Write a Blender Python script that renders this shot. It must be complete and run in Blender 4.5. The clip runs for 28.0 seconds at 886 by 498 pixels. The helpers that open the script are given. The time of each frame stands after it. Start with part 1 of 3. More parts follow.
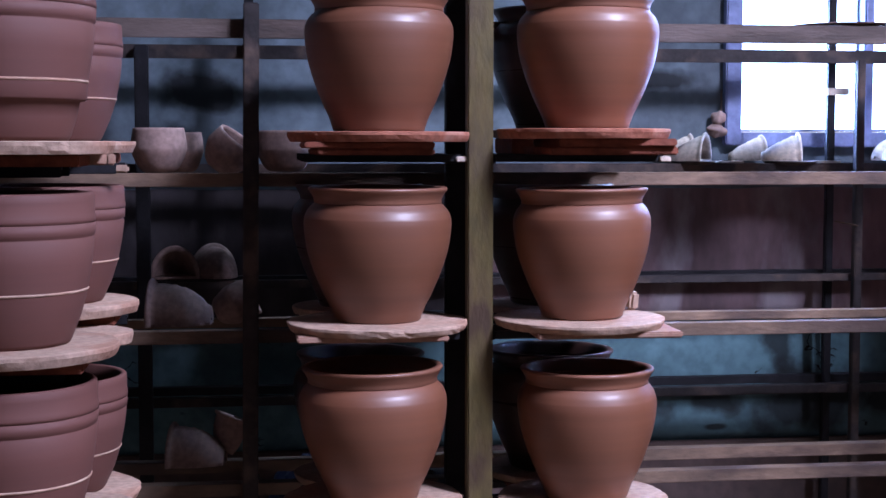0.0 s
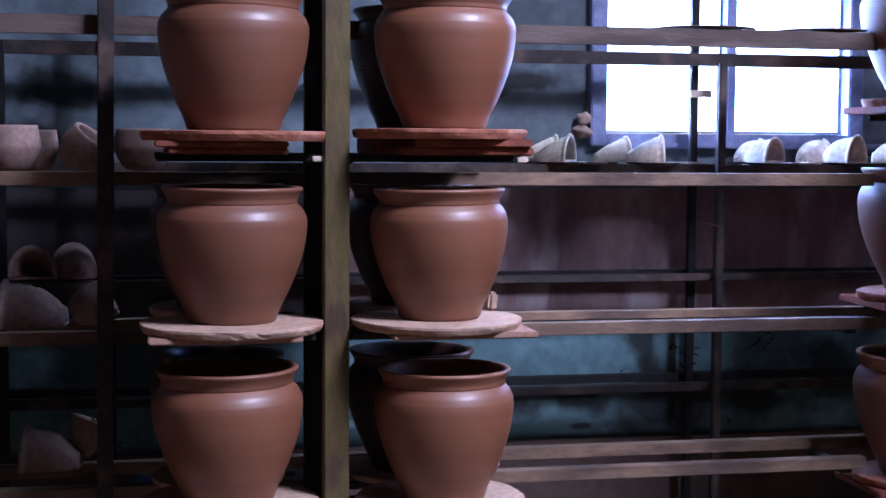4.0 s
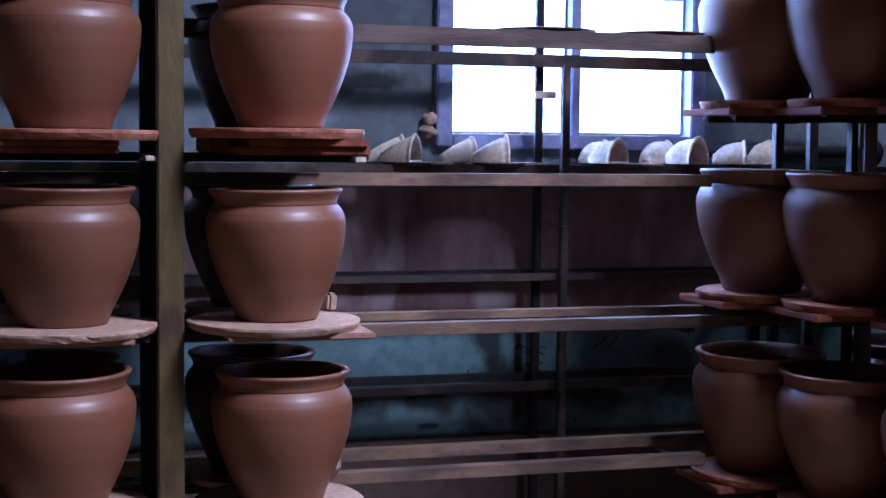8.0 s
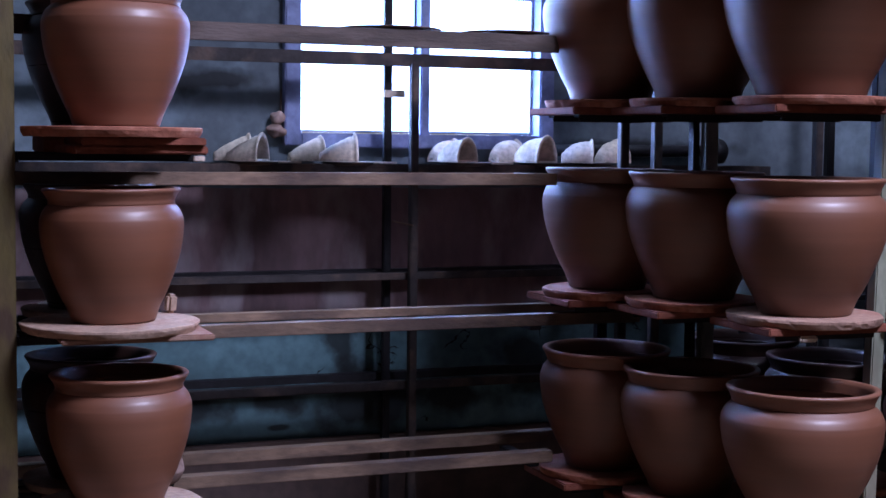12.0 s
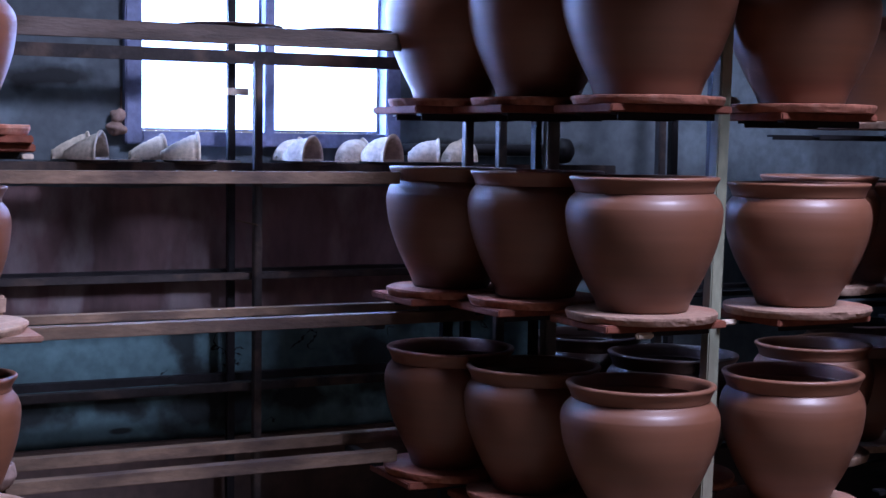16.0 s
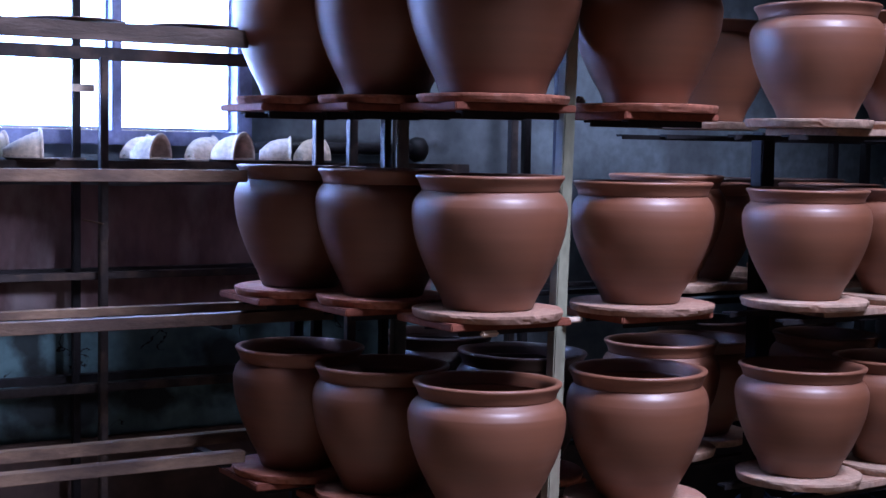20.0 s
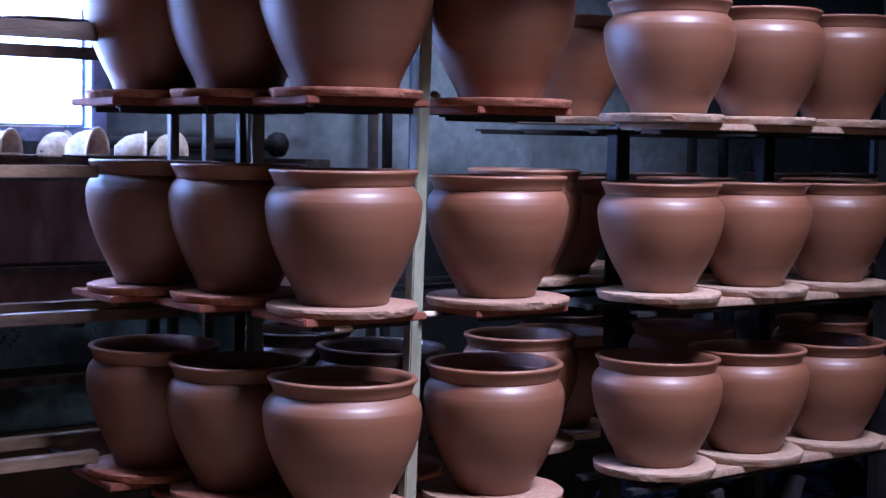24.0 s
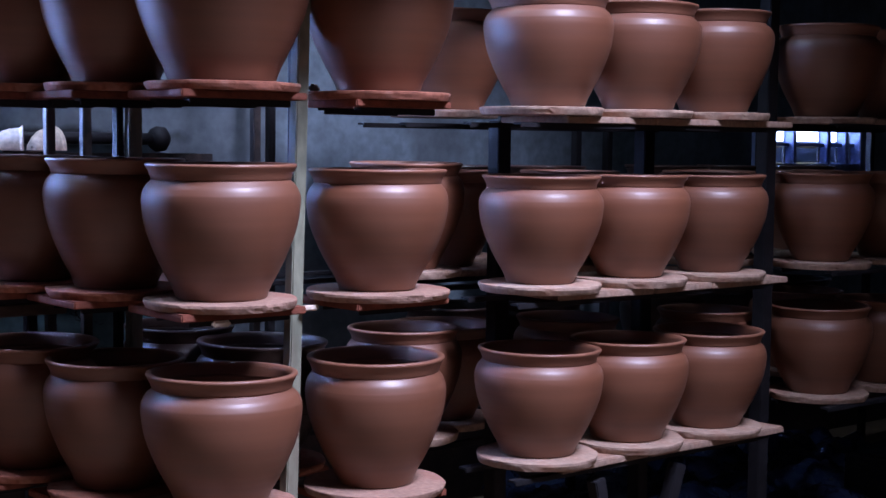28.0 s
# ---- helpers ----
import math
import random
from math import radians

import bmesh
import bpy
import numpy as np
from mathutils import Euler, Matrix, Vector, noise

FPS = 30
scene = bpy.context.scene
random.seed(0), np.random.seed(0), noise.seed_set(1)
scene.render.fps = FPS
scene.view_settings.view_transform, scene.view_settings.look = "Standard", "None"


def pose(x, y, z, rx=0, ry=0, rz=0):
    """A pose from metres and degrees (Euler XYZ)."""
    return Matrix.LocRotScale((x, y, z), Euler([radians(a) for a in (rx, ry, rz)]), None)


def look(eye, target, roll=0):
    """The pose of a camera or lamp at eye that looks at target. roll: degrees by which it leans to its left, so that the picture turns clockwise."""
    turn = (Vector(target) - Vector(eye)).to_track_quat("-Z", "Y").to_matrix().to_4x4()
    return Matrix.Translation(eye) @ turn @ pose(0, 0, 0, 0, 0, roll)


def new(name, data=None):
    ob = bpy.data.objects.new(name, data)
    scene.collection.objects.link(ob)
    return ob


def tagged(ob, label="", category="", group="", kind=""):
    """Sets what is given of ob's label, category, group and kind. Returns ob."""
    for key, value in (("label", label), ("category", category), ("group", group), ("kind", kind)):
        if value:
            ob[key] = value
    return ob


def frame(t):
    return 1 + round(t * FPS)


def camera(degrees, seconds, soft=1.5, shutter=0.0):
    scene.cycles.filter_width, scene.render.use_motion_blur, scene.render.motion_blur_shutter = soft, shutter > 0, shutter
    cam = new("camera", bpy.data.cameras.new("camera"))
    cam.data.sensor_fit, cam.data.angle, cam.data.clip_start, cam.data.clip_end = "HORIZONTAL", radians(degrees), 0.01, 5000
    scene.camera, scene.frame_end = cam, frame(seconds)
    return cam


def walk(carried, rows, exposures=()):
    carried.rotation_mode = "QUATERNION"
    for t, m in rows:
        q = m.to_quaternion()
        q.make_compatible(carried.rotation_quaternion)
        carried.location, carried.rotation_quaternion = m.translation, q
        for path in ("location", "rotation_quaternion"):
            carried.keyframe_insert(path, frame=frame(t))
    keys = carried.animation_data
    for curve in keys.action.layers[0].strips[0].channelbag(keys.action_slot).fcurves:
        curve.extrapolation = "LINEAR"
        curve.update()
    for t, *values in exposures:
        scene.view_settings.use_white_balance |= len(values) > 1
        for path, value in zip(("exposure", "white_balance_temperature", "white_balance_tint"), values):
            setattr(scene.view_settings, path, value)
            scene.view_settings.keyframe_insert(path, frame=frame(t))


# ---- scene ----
cam = camera(33.47, 28.0)
PATH = [
    (0, (0.1314, 0.0778, 1.3487), (0.3947, 2.0552, 1.2051), 0.02),
    (0.5, (0.1434, 0.0778, 1.3495), (0.4136, 2.0542, 1.2053), 0.07),
    (1, (0.1550, 0.0778, 1.3502), (0.4388, 2.0523, 1.2056), 0.10),
    (1.5, (0.1663, 0.0779, 1.3508), (0.4676, 2.0497, 1.2059), 0.14),
    (2, (0.1773, 0.0779, 1.3513), (0.4980, 2.0467, 1.2061), 0.17),
    (2.5, (0.1880, 0.0780, 1.3518), (0.5289, 2.0434, 1.2064), 0.20),
    (3, (0.1984, 0.0780, 1.3522), (0.5597, 2.0397, 1.2067), 0.27),
    (3.5, (0.2087, 0.0781, 1.3525), (0.5897, 2.0360, 1.2070), 0.34),
    (5.5, (0.2478, 0.0777, 1.3533), (0.7119, 2.0177, 1.2078), 0.49),
    (6, (0.2573, 0.0775, 1.3533), (0.7433, 2.0121, 1.2081), 0.54),
    (6.5, (0.2666, 0.0773, 1.3533), (0.7737, 2.0065, 1.2084), 0.58),
    (7, (0.2759, 0.0769, 1.3532), (0.8037, 2.0006, 1.2087), 0.59),
    (7.5, (0.2851, 0.0765, 1.3531), (0.8335, 1.9944, 1.2090), 0.61),
    (8, (0.2942, 0.0760, 1.3530), (0.8631, 1.9880, 1.2092), 0.62),
    (8.5, (0.3033, 0.0754, 1.3528), (0.8924, 1.9813, 1.2093), 0.62),
    (9, (0.3123, 0.0748, 1.3526), (0.9217, 1.9743, 1.2094), 0.63),
    (9.5, (0.3214, 0.0740, 1.3524), (0.9508, 1.9670, 1.2094), 0.64),
    (10, (0.3304, 0.0731, 1.3521), (0.9798, 1.9594, 1.2095), 0.64),
    (10.5, (0.3394, 0.0722, 1.3518), (1.0087, 1.9515, 1.2094), 0.64),
    (11, (0.3484, 0.0711, 1.3515), (1.0378, 1.9431, 1.2092), 0.64),
    (11.5, (0.3574, 0.0699, 1.3511), (1.0670, 1.9344, 1.2090), 0.64),
    (12, (0.3664, 0.0686, 1.3508), (1.0963, 1.9253, 1.2089), 0.63),
    (12.5, (0.3754, 0.0672, 1.3504), (1.1253, 1.9159, 1.2088), 0.64),
    (14.5, (0.4116, 0.0605, 1.3486), (1.2426, 1.8742, 1.2082), 0.70),
    (15, (0.4206, 0.0585, 1.3482), (1.2720, 1.8628, 1.2081), 0.71),
    (15.5, (0.4296, 0.0564, 1.3477), (1.3004, 1.8515, 1.2080), 0.73),
    (16, (0.4386, 0.0542, 1.3472), (1.3283, 1.8400, 1.2078), 0.75),
    (16.5, (0.4476, 0.0519, 1.3467), (1.3560, 1.8283, 1.2076), 0.77),
    (17, (0.4565, 0.0494, 1.3462), (1.3834, 1.8163, 1.2074), 0.78),
    (17.5, (0.4654, 0.0469, 1.3457), (1.4105, 1.8040, 1.2072), 0.79),
    (18, (0.4743, 0.0442, 1.3452), (1.4377, 1.7914, 1.2070), 0.80),
    (18.5, (0.4830, 0.0414, 1.3447), (1.4645, 1.7785, 1.2069), 0.82),
    (19, (0.4917, 0.0385, 1.3442), (1.4913, 1.7654, 1.2069), 0.87),
    (19.5, (0.5002, 0.0356, 1.3437), (1.5179, 1.7518, 1.2068), 0.92),
    (20, (0.5087, 0.0325, 1.3432), (1.5446, 1.7378, 1.2066), 0.95),
    (20.5, (0.5169, 0.0293, 1.3427), (1.5709, 1.7236, 1.2063), 0.97),
    (21, (0.5251, 0.0260, 1.3422), (1.5966, 1.7092, 1.2059), 0.97),
    (21.5, (0.5330, 0.0226, 1.3417), (1.6213, 1.6951, 1.2053), 0.96),
    (23.5, (0.5624, 0.0084, 1.3399), (1.7148, 1.6371, 1.2016), 0.87),
    (24, (0.5690, 0.0046, 1.3394), (1.7378, 1.6216, 1.2005), 0.87),
    (24.5, (0.5753, 0.0008, 1.3390), (1.7595, 1.6065, 1.1994), 0.84),
    (25, (0.5812, -0.0030, 1.3385), (1.7799, 1.5918, 1.1982), 0.81),
    (25.5, (0.5867, -0.0069, 1.3381), (1.7990, 1.5775, 1.1972), 0.78),
    (26, (0.5917, -0.0108, 1.3377), (1.8173, 1.5633, 1.1962), 0.75),
    (26.5, (0.5963, -0.0148, 1.3373), (1.8350, 1.5490, 1.1952), 0.73),
    (27, (0.6003, -0.0187, 1.3368), (1.8521, 1.5346, 1.1942), 0.73),
    (27.5, (0.6038, -0.0227, 1.3364), (1.8680, 1.5205, 1.1932), 0.72),
    (28, (0.6068, -0.0267, 1.3361), (1.8825, 1.5068, 1.1921), 0.68),
]
EXPOSURE = ((0, 0.0), (3, -0.15), (6, -0.40), (9, -0.70), (12, -0.78), (16, -0.78), (19, -0.53), (22, -0.25), (25, 0.03), (28, -0.30))
walk(cam, [(t, look(eye, target, roll)) for t, eye, target, roll in PATH], EXPOSURE)
# ---- world, sun, large lights ----
world = bpy.data.worlds.new("sky")
scene.world = world
world.use_nodes = True
wn = world.node_tree.nodes
sky = wn.new("ShaderNodeTexSky")
sky.sky_type = 'NISHITA'
sky.sun_disc = False
sky.sun_elevation = radians(48)
sky.sun_rotation = radians(200)
world.node_tree.links.new(sky.outputs[0], wn["Background"].inputs[0])
wn["Background"].inputs[1].default_value = 0.12

sun = new("sun", bpy.data.lights.new("sun", 'SUN'))
sun.data.energy, sun.data.angle, sun.data.color = 1.0, radians(10), (1.0, 0.96, 0.9)
sun.matrix_world = look((0, 0, 10), (3.4, 6.0, 0))


def area(name, eye, target, w, h, watts, colour):
    ob = new(name, bpy.data.lights.new(name, 'AREA'))
    ob.data.shape, ob.data.size, ob.data.size_y = 'RECTANGLE', w, h
    ob.data.energy, ob.data.color = watts, colour
    ob.matrix_world = look(eye, target)
    return ob


# daylight standing in the two windows and in the rooflight over the aisle
area("window_daylight", (1.8885, 4.174, 1.786), (1.8885, 0, 1.786), 0.765, 0.826, 145, (0.27, 0.43, 1.0))
area("window_daylight", (6.245, 4.174, 1.382), (6.245, 0, 1.382), 0.74, 0.07, 16, (0.34, 0.5, 1.0))
RX, RY, ROOF = 3.20, 0.45, 4.6
area("rooflight_daylight", (RX, RY, ROOF + 0.3), (0.6, 3.2, -1.0), 1.6, 1.35, 1290, (0.65, 0.70, 1.08))
# strip lamp added above the back wall to fill its dark middle
EAVE, GX0, GX1, GY0, GY1 = 3.60, 0.9, 2.75, 3.78, 4.06
area("wall_fill", ((GX0 + GX1) / 2, (GY0 + GY1) / 2, EAVE + 0.03), ((GX0 + GX1) / 2, (GY0 + GY1) / 2, 0), GX1 - GX0 - 0.04, GY1 - GY0 - 0.04, 75, (0.50, 0.66, 1.0))

# ---- materials ----


def mat(name, colour, rough=0.8, metal=0.0, spread=0.25, scale=6.0, fine=60.0, bump=0.15, bump_scale=80.0, stain=None, stain_amount=0.0, stain_scale=2.5, stretch=(1, 1, 1), sheen=0.5, randomise=0.0, grain=0.5, rough_spread=0.1):
    m = bpy.data.materials.new(name)
    m.use_nodes = True
    n, l = m.node_tree.nodes, m.node_tree.links
    b = n["Principled BSDF"]
    b.inputs["Roughness"].default_value = rough
    b.inputs["Metallic"].default_value = metal
    b.inputs["Specular IOR Level"].default_value = sheen
    co = n.new("ShaderNodeTexCoord")
    mp = n.new("ShaderNodeMapping")
    mp.inputs["Scale"].default_value = stretch
    l.new(co.outputs["Object"], mp.inputs[0])

    def tex(s, detail=4.0):
        t = n.new("ShaderNodeTexNoise")
        t.inputs["Scale"].default_value, t.inputs["Detail"].default_value = s, detail
        l.new(mp.outputs[0], t.inputs["Vector"])
        return t

    def mixed(kind, fac, a, c):
        x = n.new("ShaderNodeMix")
        x.data_type, x.blend_type = 'RGBA', kind
        for sock, val in ((x.inputs[0], fac), (x.inputs[6], a), (x.inputs[7], c)):
            if isinstance(val, bpy.types.NodeSocket):
                l.new(val, sock)
            else:
                sock.default_value = val
        return x.outputs[2]

    def ramp(src, lo, hi, a=0.0, c=1.0):
        r = n.new("ShaderNodeMapRange")
        r.inputs[1].default_value, r.inputs[2].default_value, r.inputs[3].default_value, r.inputs[4].default_value = lo, hi, a, c
        l.new(src, r.inputs[0])
        return r.outputs[0]

    lo = tuple(v * (1 - spread) for v in colour) + (1,)
    hi = tuple(min(1, v * (1 + spread)) for v in colour) + (1,)
    base = mixed('MIX', ramp(tex(scale).outputs[0], 0.3, 0.7), lo, hi)
    base = mixed('MULTIPLY', grain, base, mixed('MIX', ramp(tex(fine, 6).outputs[0], 0.35, 0.65), (0.6, 0.6, 0.6, 1), (1.25, 1.25, 1.25, 1)))
    if stain:
        base = mixed('MIX', ramp(tex(stain_scale, 7).outputs[0], 0.5, 0.62, 0, stain_amount), base, tuple(stain) + (1,))
    if randomise:
        oi = n.new("ShaderNodeObjectInfo")
        hs = n.new("ShaderNodeHueSaturation")
        l.new(ramp(oi.outputs["Random"], 0, 1, 1 - randomise, 1 + randomise), hs.inputs["Value"])
        l.new(base, hs.inputs["Color"])
        base = hs.outputs[0]
    l.new(base, b.inputs["Base Color"])
    l.new(ramp(tex(fine * 0.5).outputs[0], 0.3, 0.7, max(0.03, rough - rough_spread), min(1, rough + rough_spread)), b.inputs["Roughness"])
    bp = n.new("ShaderNodeBump")
    bp.inputs["Strength"].default_value = bump
    bp.inputs["Distance"].default_value = 0.004
    l.new(tex(bump_scale, 6).outputs[0], bp.inputs["Height"])
    l.new(bp.outputs[0], b.inputs["Normal"])
    return m


CLAY = mat("leather_hard_clay", (0.160, 0.0545, 0.0250), rough=0.54, spread=0.12, scale=3.0, fine=14, bump=0.09, bump_scale=7, stretch=(0.2, 0.2, 9), sheen=0.68, randomise=0.12, grain=0.10, rough_spread=0.06)
LIP = mat("drying_lip_clay", (0.180, 0.067, 0.035), rough=0.56, spread=0.12, scale=5.0, fine=20, bump=0.08, bump_scale=9, stretch=(0.5, 0.5, 4), sheen=0.6, randomise=0.12, grain=0.12, rough_spread=0.06)
# dark copy of the clay: back-row shade put into the colour
SHADED_CLAY = mat("shaded_clay", (0.052, 0.024, 0.018), rough=0.36, spread=0.15, scale=3.0, fine=24, bump=0.07, bump_scale=9, stretch=(0.3, 0.3, 8), sheen=0.7, randomise=0.12, grain=0.13)
CLAY_PALE = mat("drying_clay", (0.118, 0.045, 0.034), rough=0.72, spread=0.09, scale=4.0, fine=16, bump=0.05, bump_scale=7, stretch=(0.25, 0.25, 6), sheen=0.4, randomise=0.06, grain=0.08, rough_spread=0.05)
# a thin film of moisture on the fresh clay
for m in (CLAY, LIP, SHADED_CLAY):
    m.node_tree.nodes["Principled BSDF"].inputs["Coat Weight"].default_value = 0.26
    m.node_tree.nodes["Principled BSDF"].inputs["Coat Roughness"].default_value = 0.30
BISQUE = mat("bisque_ware", (0.62, 0.51, 0.41), rough=0.85, spread=0.15, scale=8.0, fine=70, bump=0.15, sheen=0.2, randomise=0.12)
DUSTY = mat("dusty_brown_clay", (0.25, 0.165, 0.14), rough=0.85, spread=0.2, scale=8.0, fine=70, bump=0.15, sheen=0.2, randomise=0.12)
BOARD = mat("kiln_board", (0.36, 0.240, 0.175), rough=0.85, spread=0.18, scale=9, fine=70, bump=0.5, bump_scale=60, stain=(0.30, 0.13, 0.08), stain_amount=0.5, stain_scale=7, sheen=0.2, randomise=0.12)
BOARD_RED = mat("red_kiln_board", (0.31, 0.113, 0.070), rough=0.85, spread=0.2, scale=9, fine=70, bump=0.5, bump_scale=60, stain=(0.36, 0.22, 0.17), stain_amount=0.6, stain_scale=9, sheen=0.2, randomise=0.12)
BOARD_MID = mat("worn_kiln_board", (0.33, 0.195, 0.140), rough=0.85, spread=0.2, scale=9, fine=70, bump=0.5, bump_scale=60, stain=(0.24, 0.10, 0.07), stain_amount=0.6, stain_scale=9, sheen=0.2, randomise=0.12)
TILE = mat("red_fired_tile", (0.20, 0.062, 0.038), rough=0.85, spread=0.2, scale=8, fine=60, bump=0.4, sheen=0.2, randomise=0.15)
# near black so that the unseen walls return little bounce light
LOW_BOUNCE = mat("low_bounce_plaster", (0.022, 0.023, 0.025), rough=0.9, spread=0.25, scale=1.6, fine=26, bump=0.3, sheen=0.15)
PLASTER = mat("blue_grey_plaster", (0.15, 0.19, 0.215), rough=0.9, spread=0.22, scale=1.6, fine=26, bump=0.4, bump_scale=24, stain=(0.060, 0.064, 0.070), stain_amount=0.55, stain_scale=2.3, sheen=0.15)


def wall_paint(m):
    """Teal paint below the brown band, cracks in it, and soot blotches of their own shape."""
    n, l = m.node_tree.nodes, m.node_tree.links
    b = n["Principled BSDF"]
    old = b.inputs["Base Color"].links[0].from_socket
    co = n.new("ShaderNodeTexCoord").outputs["Object"]
    sep = n.new("ShaderNodeSeparateXYZ")
    l.new(co, sep.inputs[0])

    def calc(op, a, c=None):
        x = n.new("ShaderNodeMath")
        x.operation = op
        for k, v in enumerate((a, c)):
            if v is None:
                continue
            if isinstance(v, bpy.types.NodeSocket):
                l.new(v, x.inputs[k])
            else:
                x.inputs[k].default_value = v
        return x.outputs[0]

    def step(src, lo, hi):
        r = n.new("ShaderNodeMapRange")
        r.inputs[1].default_value, r.inputs[2].default_value = lo, hi
        l.new(src, r.inputs[0])
        return r.outputs[0]

    def over(fac, a, colour, kind='MIX'):
        x = n.new("ShaderNodeMix")
        x.data_type, x.blend_type = 'RGBA', kind
        l.new(fac, x.inputs[0])
        l.new(a, x.inputs[6])
        x.inputs[7].default_value = colour + (1,)
        return x.outputs[2]

    warp = n.new("ShaderNodeTexNoise")
    warp.inputs["Scale"].default_value, warp.inputs["Detail"].default_value = 7.0, 8.0
    l.new(co, warp.inputs["Vector"])
    low = step(sep.outputs[2], 0.90, 0.88)
    east = step(sep.outputs[0], 3.2, 2.9)
    c = over(calc('MULTIPLY', low, east), old, (0.64, 0.90, 0.86), 'MULTIPLY')
    vor = n.new("ShaderNodeTexVoronoi")
    vor.feature = 'DISTANCE_TO_EDGE'
    vor.inputs["Scale"].default_value = 5.0
    mixv = n.new("ShaderNodeMix")
    mixv.data_type = 'VECTOR'
    mixv.inputs[0].default_value = 0.22
    l.new(co, mixv.inputs[4])
    l.new(warp.outputs["Color"], mixv.inputs[5])
    l.new(mixv.outputs[1], vor.inputs["Vector"])
    crack = calc('MULTIPLY', step(vor.outputs["Distance"], 0.010, 0.004), step(warp.outputs[0], 0.56, 0.60))
    c = over(calc('MULTIPLY', crack, low), c, (0.012, 0.012, 0.012))
    for x0, z0, rx, rz in ((1.72, 0.62, 0.16, 0.10), (1.45, 0.63, 0.10, 0.05), (2.02, 0.60, 0.12, 0.05), (1.46, 0.535, 0.025, 0.008), (1.66, 0.80, 0.05, 0.09), (1.20, 0.60, 0.12, 0.05), (0.0, 1.49, 0.10, 0.05), (-0.05, 1.36, 0.07, 0.05), (1.30, 1.52, 0.12, 0.03), (2.62, 1.34, 0.3, 0.03), (1.0, 0.70, 0.10, 0.06), (2.25, 0.68, 0.12, 0.10)):
        dx = calc('DIVIDE', calc('SUBTRACT', sep.outputs[0], x0), rx)
        dz = calc('DIVIDE', calc('SUBTRACT', sep.outputs[2], z0), rz)
        d = calc('SQRT', calc('ADD', calc('MULTIPLY', dx, dx), calc('MULTIPLY', dz, dz)))
        f = step(calc('ADD', d, calc('MULTIPLY', calc('SUBTRACT', warp.outputs[0], 0.5), 3.2)), 1.25, 0.6)
        c = over(calc('MULTIPLY', f, 0.85), c, (0.016, 0.015, 0.015))
    l.new(c, b.inputs["Base Color"])


wall_paint(PLASTER)
BROWN = mat("brown_dado", (0.145, 0.088, 0.090), rough=0.75, spread=0.5, scale=2.4, fine=16, bump=0.3, bump_scale=25, stain=(0.30, 0.26, 0.265), stain_amount=0.6, stain_scale=3.4, stretch=(1.7, 1, 0.75), sheen=0.3)
FOOT = mat("dusty_brown_foot", (0.085, 0.054, 0.046), rough=0.8, spread=0.35, scale=3, fine=30, bump=0.4, bump_scale=25, stain=(0.035, 0.025, 0.022), stain_amount=0.7, stain_scale=4)
# the brown band again, with the left end's shade in its colour
SHADED_BROWN = mat("shaded_dado", (0.032, 0.025, 0.026), rough=0.8, spread=0.4, scale=3.0, fine=22, bump=0.3, bump_scale=25, stain=(0.11, 0.095, 0.10), stain_amount=0.45, stain_scale=2.6, stretch=(1.4, 1, 0.7), sheen=0.25)
IRON = mat("painted_iron", (0.032, 0.026, 0.025), rough=0.6, metal=0.0, sheen=0.25, spread=0.35, scale=9, fine=60, bump=0.3, stain=(0.13, 0.085, 0.065), stain_amount=0.6, stain_scale=8, randomise=0.15)
DARK_IRON = mat("blackened_iron", (0.014, 0.013, 0.015), rough=0.6, metal=0.0, spread=0.4, scale=9, fine=60, bump=0.3, randomise=0.1, sheen=0.2)
RUST = mat("dark_rusty_rail", (0.072, 0.047, 0.036), rough=0.65, spread=0.35, scale=7, fine=40, bump=0.35, stain=(0.15, 0.11, 0.095), stain_amount=0.6, stain_scale=7, stretch=(0.5, 1, 2), randomise=0.12)
RAIL = mat("dusty_rail", (0.155, 0.096, 0.062), rough=0.7, spread=0.4, scale=7, fine=40, bump=0.35, stain=(0.050, 0.028, 0.022), stain_amount=0.85, stain_scale=6, stretch=(0.6, 1, 1.6), randomise=0.12)
OLIVE = mat("worn_olive_post", (0.094, 0.068, 0.018), rough=0.6, spread=0.55, scale=9, fine=45, bump=0.4, stain=(0.040, 0.018, 0.010), stain_amount=0.9, stain_scale=9, stretch=(1, 1, 0.4))
PALE_POST = mat("pale_green_post", (0.23, 0.235, 0.165), rough=0.6, spread=0.25, scale=7, fine=45, bump=0.3, stain=(0.16, 0.13, 0.09), stain_amount=0.8, stain_scale=6, stretch=(1, 1, 0.4))
FLOOR = mat("earth_floor", (0.130, 0.080, 0.042), rough=0.8, spread=0.35, scale=2, fine=25, bump=0.4, bump_scale=25, stain=(0.07, 0.045, 0.028), stain_amount=0.7)
FRAME = mat("window_paint", (0.17, 0.20, 0.34), rough=0.5, spread=0.3, scale=8, fine=50, bump=0.2)
CEIL = mat("ceiling_boards", (0.03, 0.028, 0.026), rough=0.9, spread=0.2, scale=2, fine=20)
GLASS = bpy.data.materials.new("window_glass")
GLASS.use_nodes = True
gb = GLASS.node_tree.nodes["Principled BSDF"]
gb.inputs["Transmission Weight"].default_value, gb.inputs["Roughness"].default_value, gb.inputs["IOR"].default_value = 1.0, 0.02, 1.1

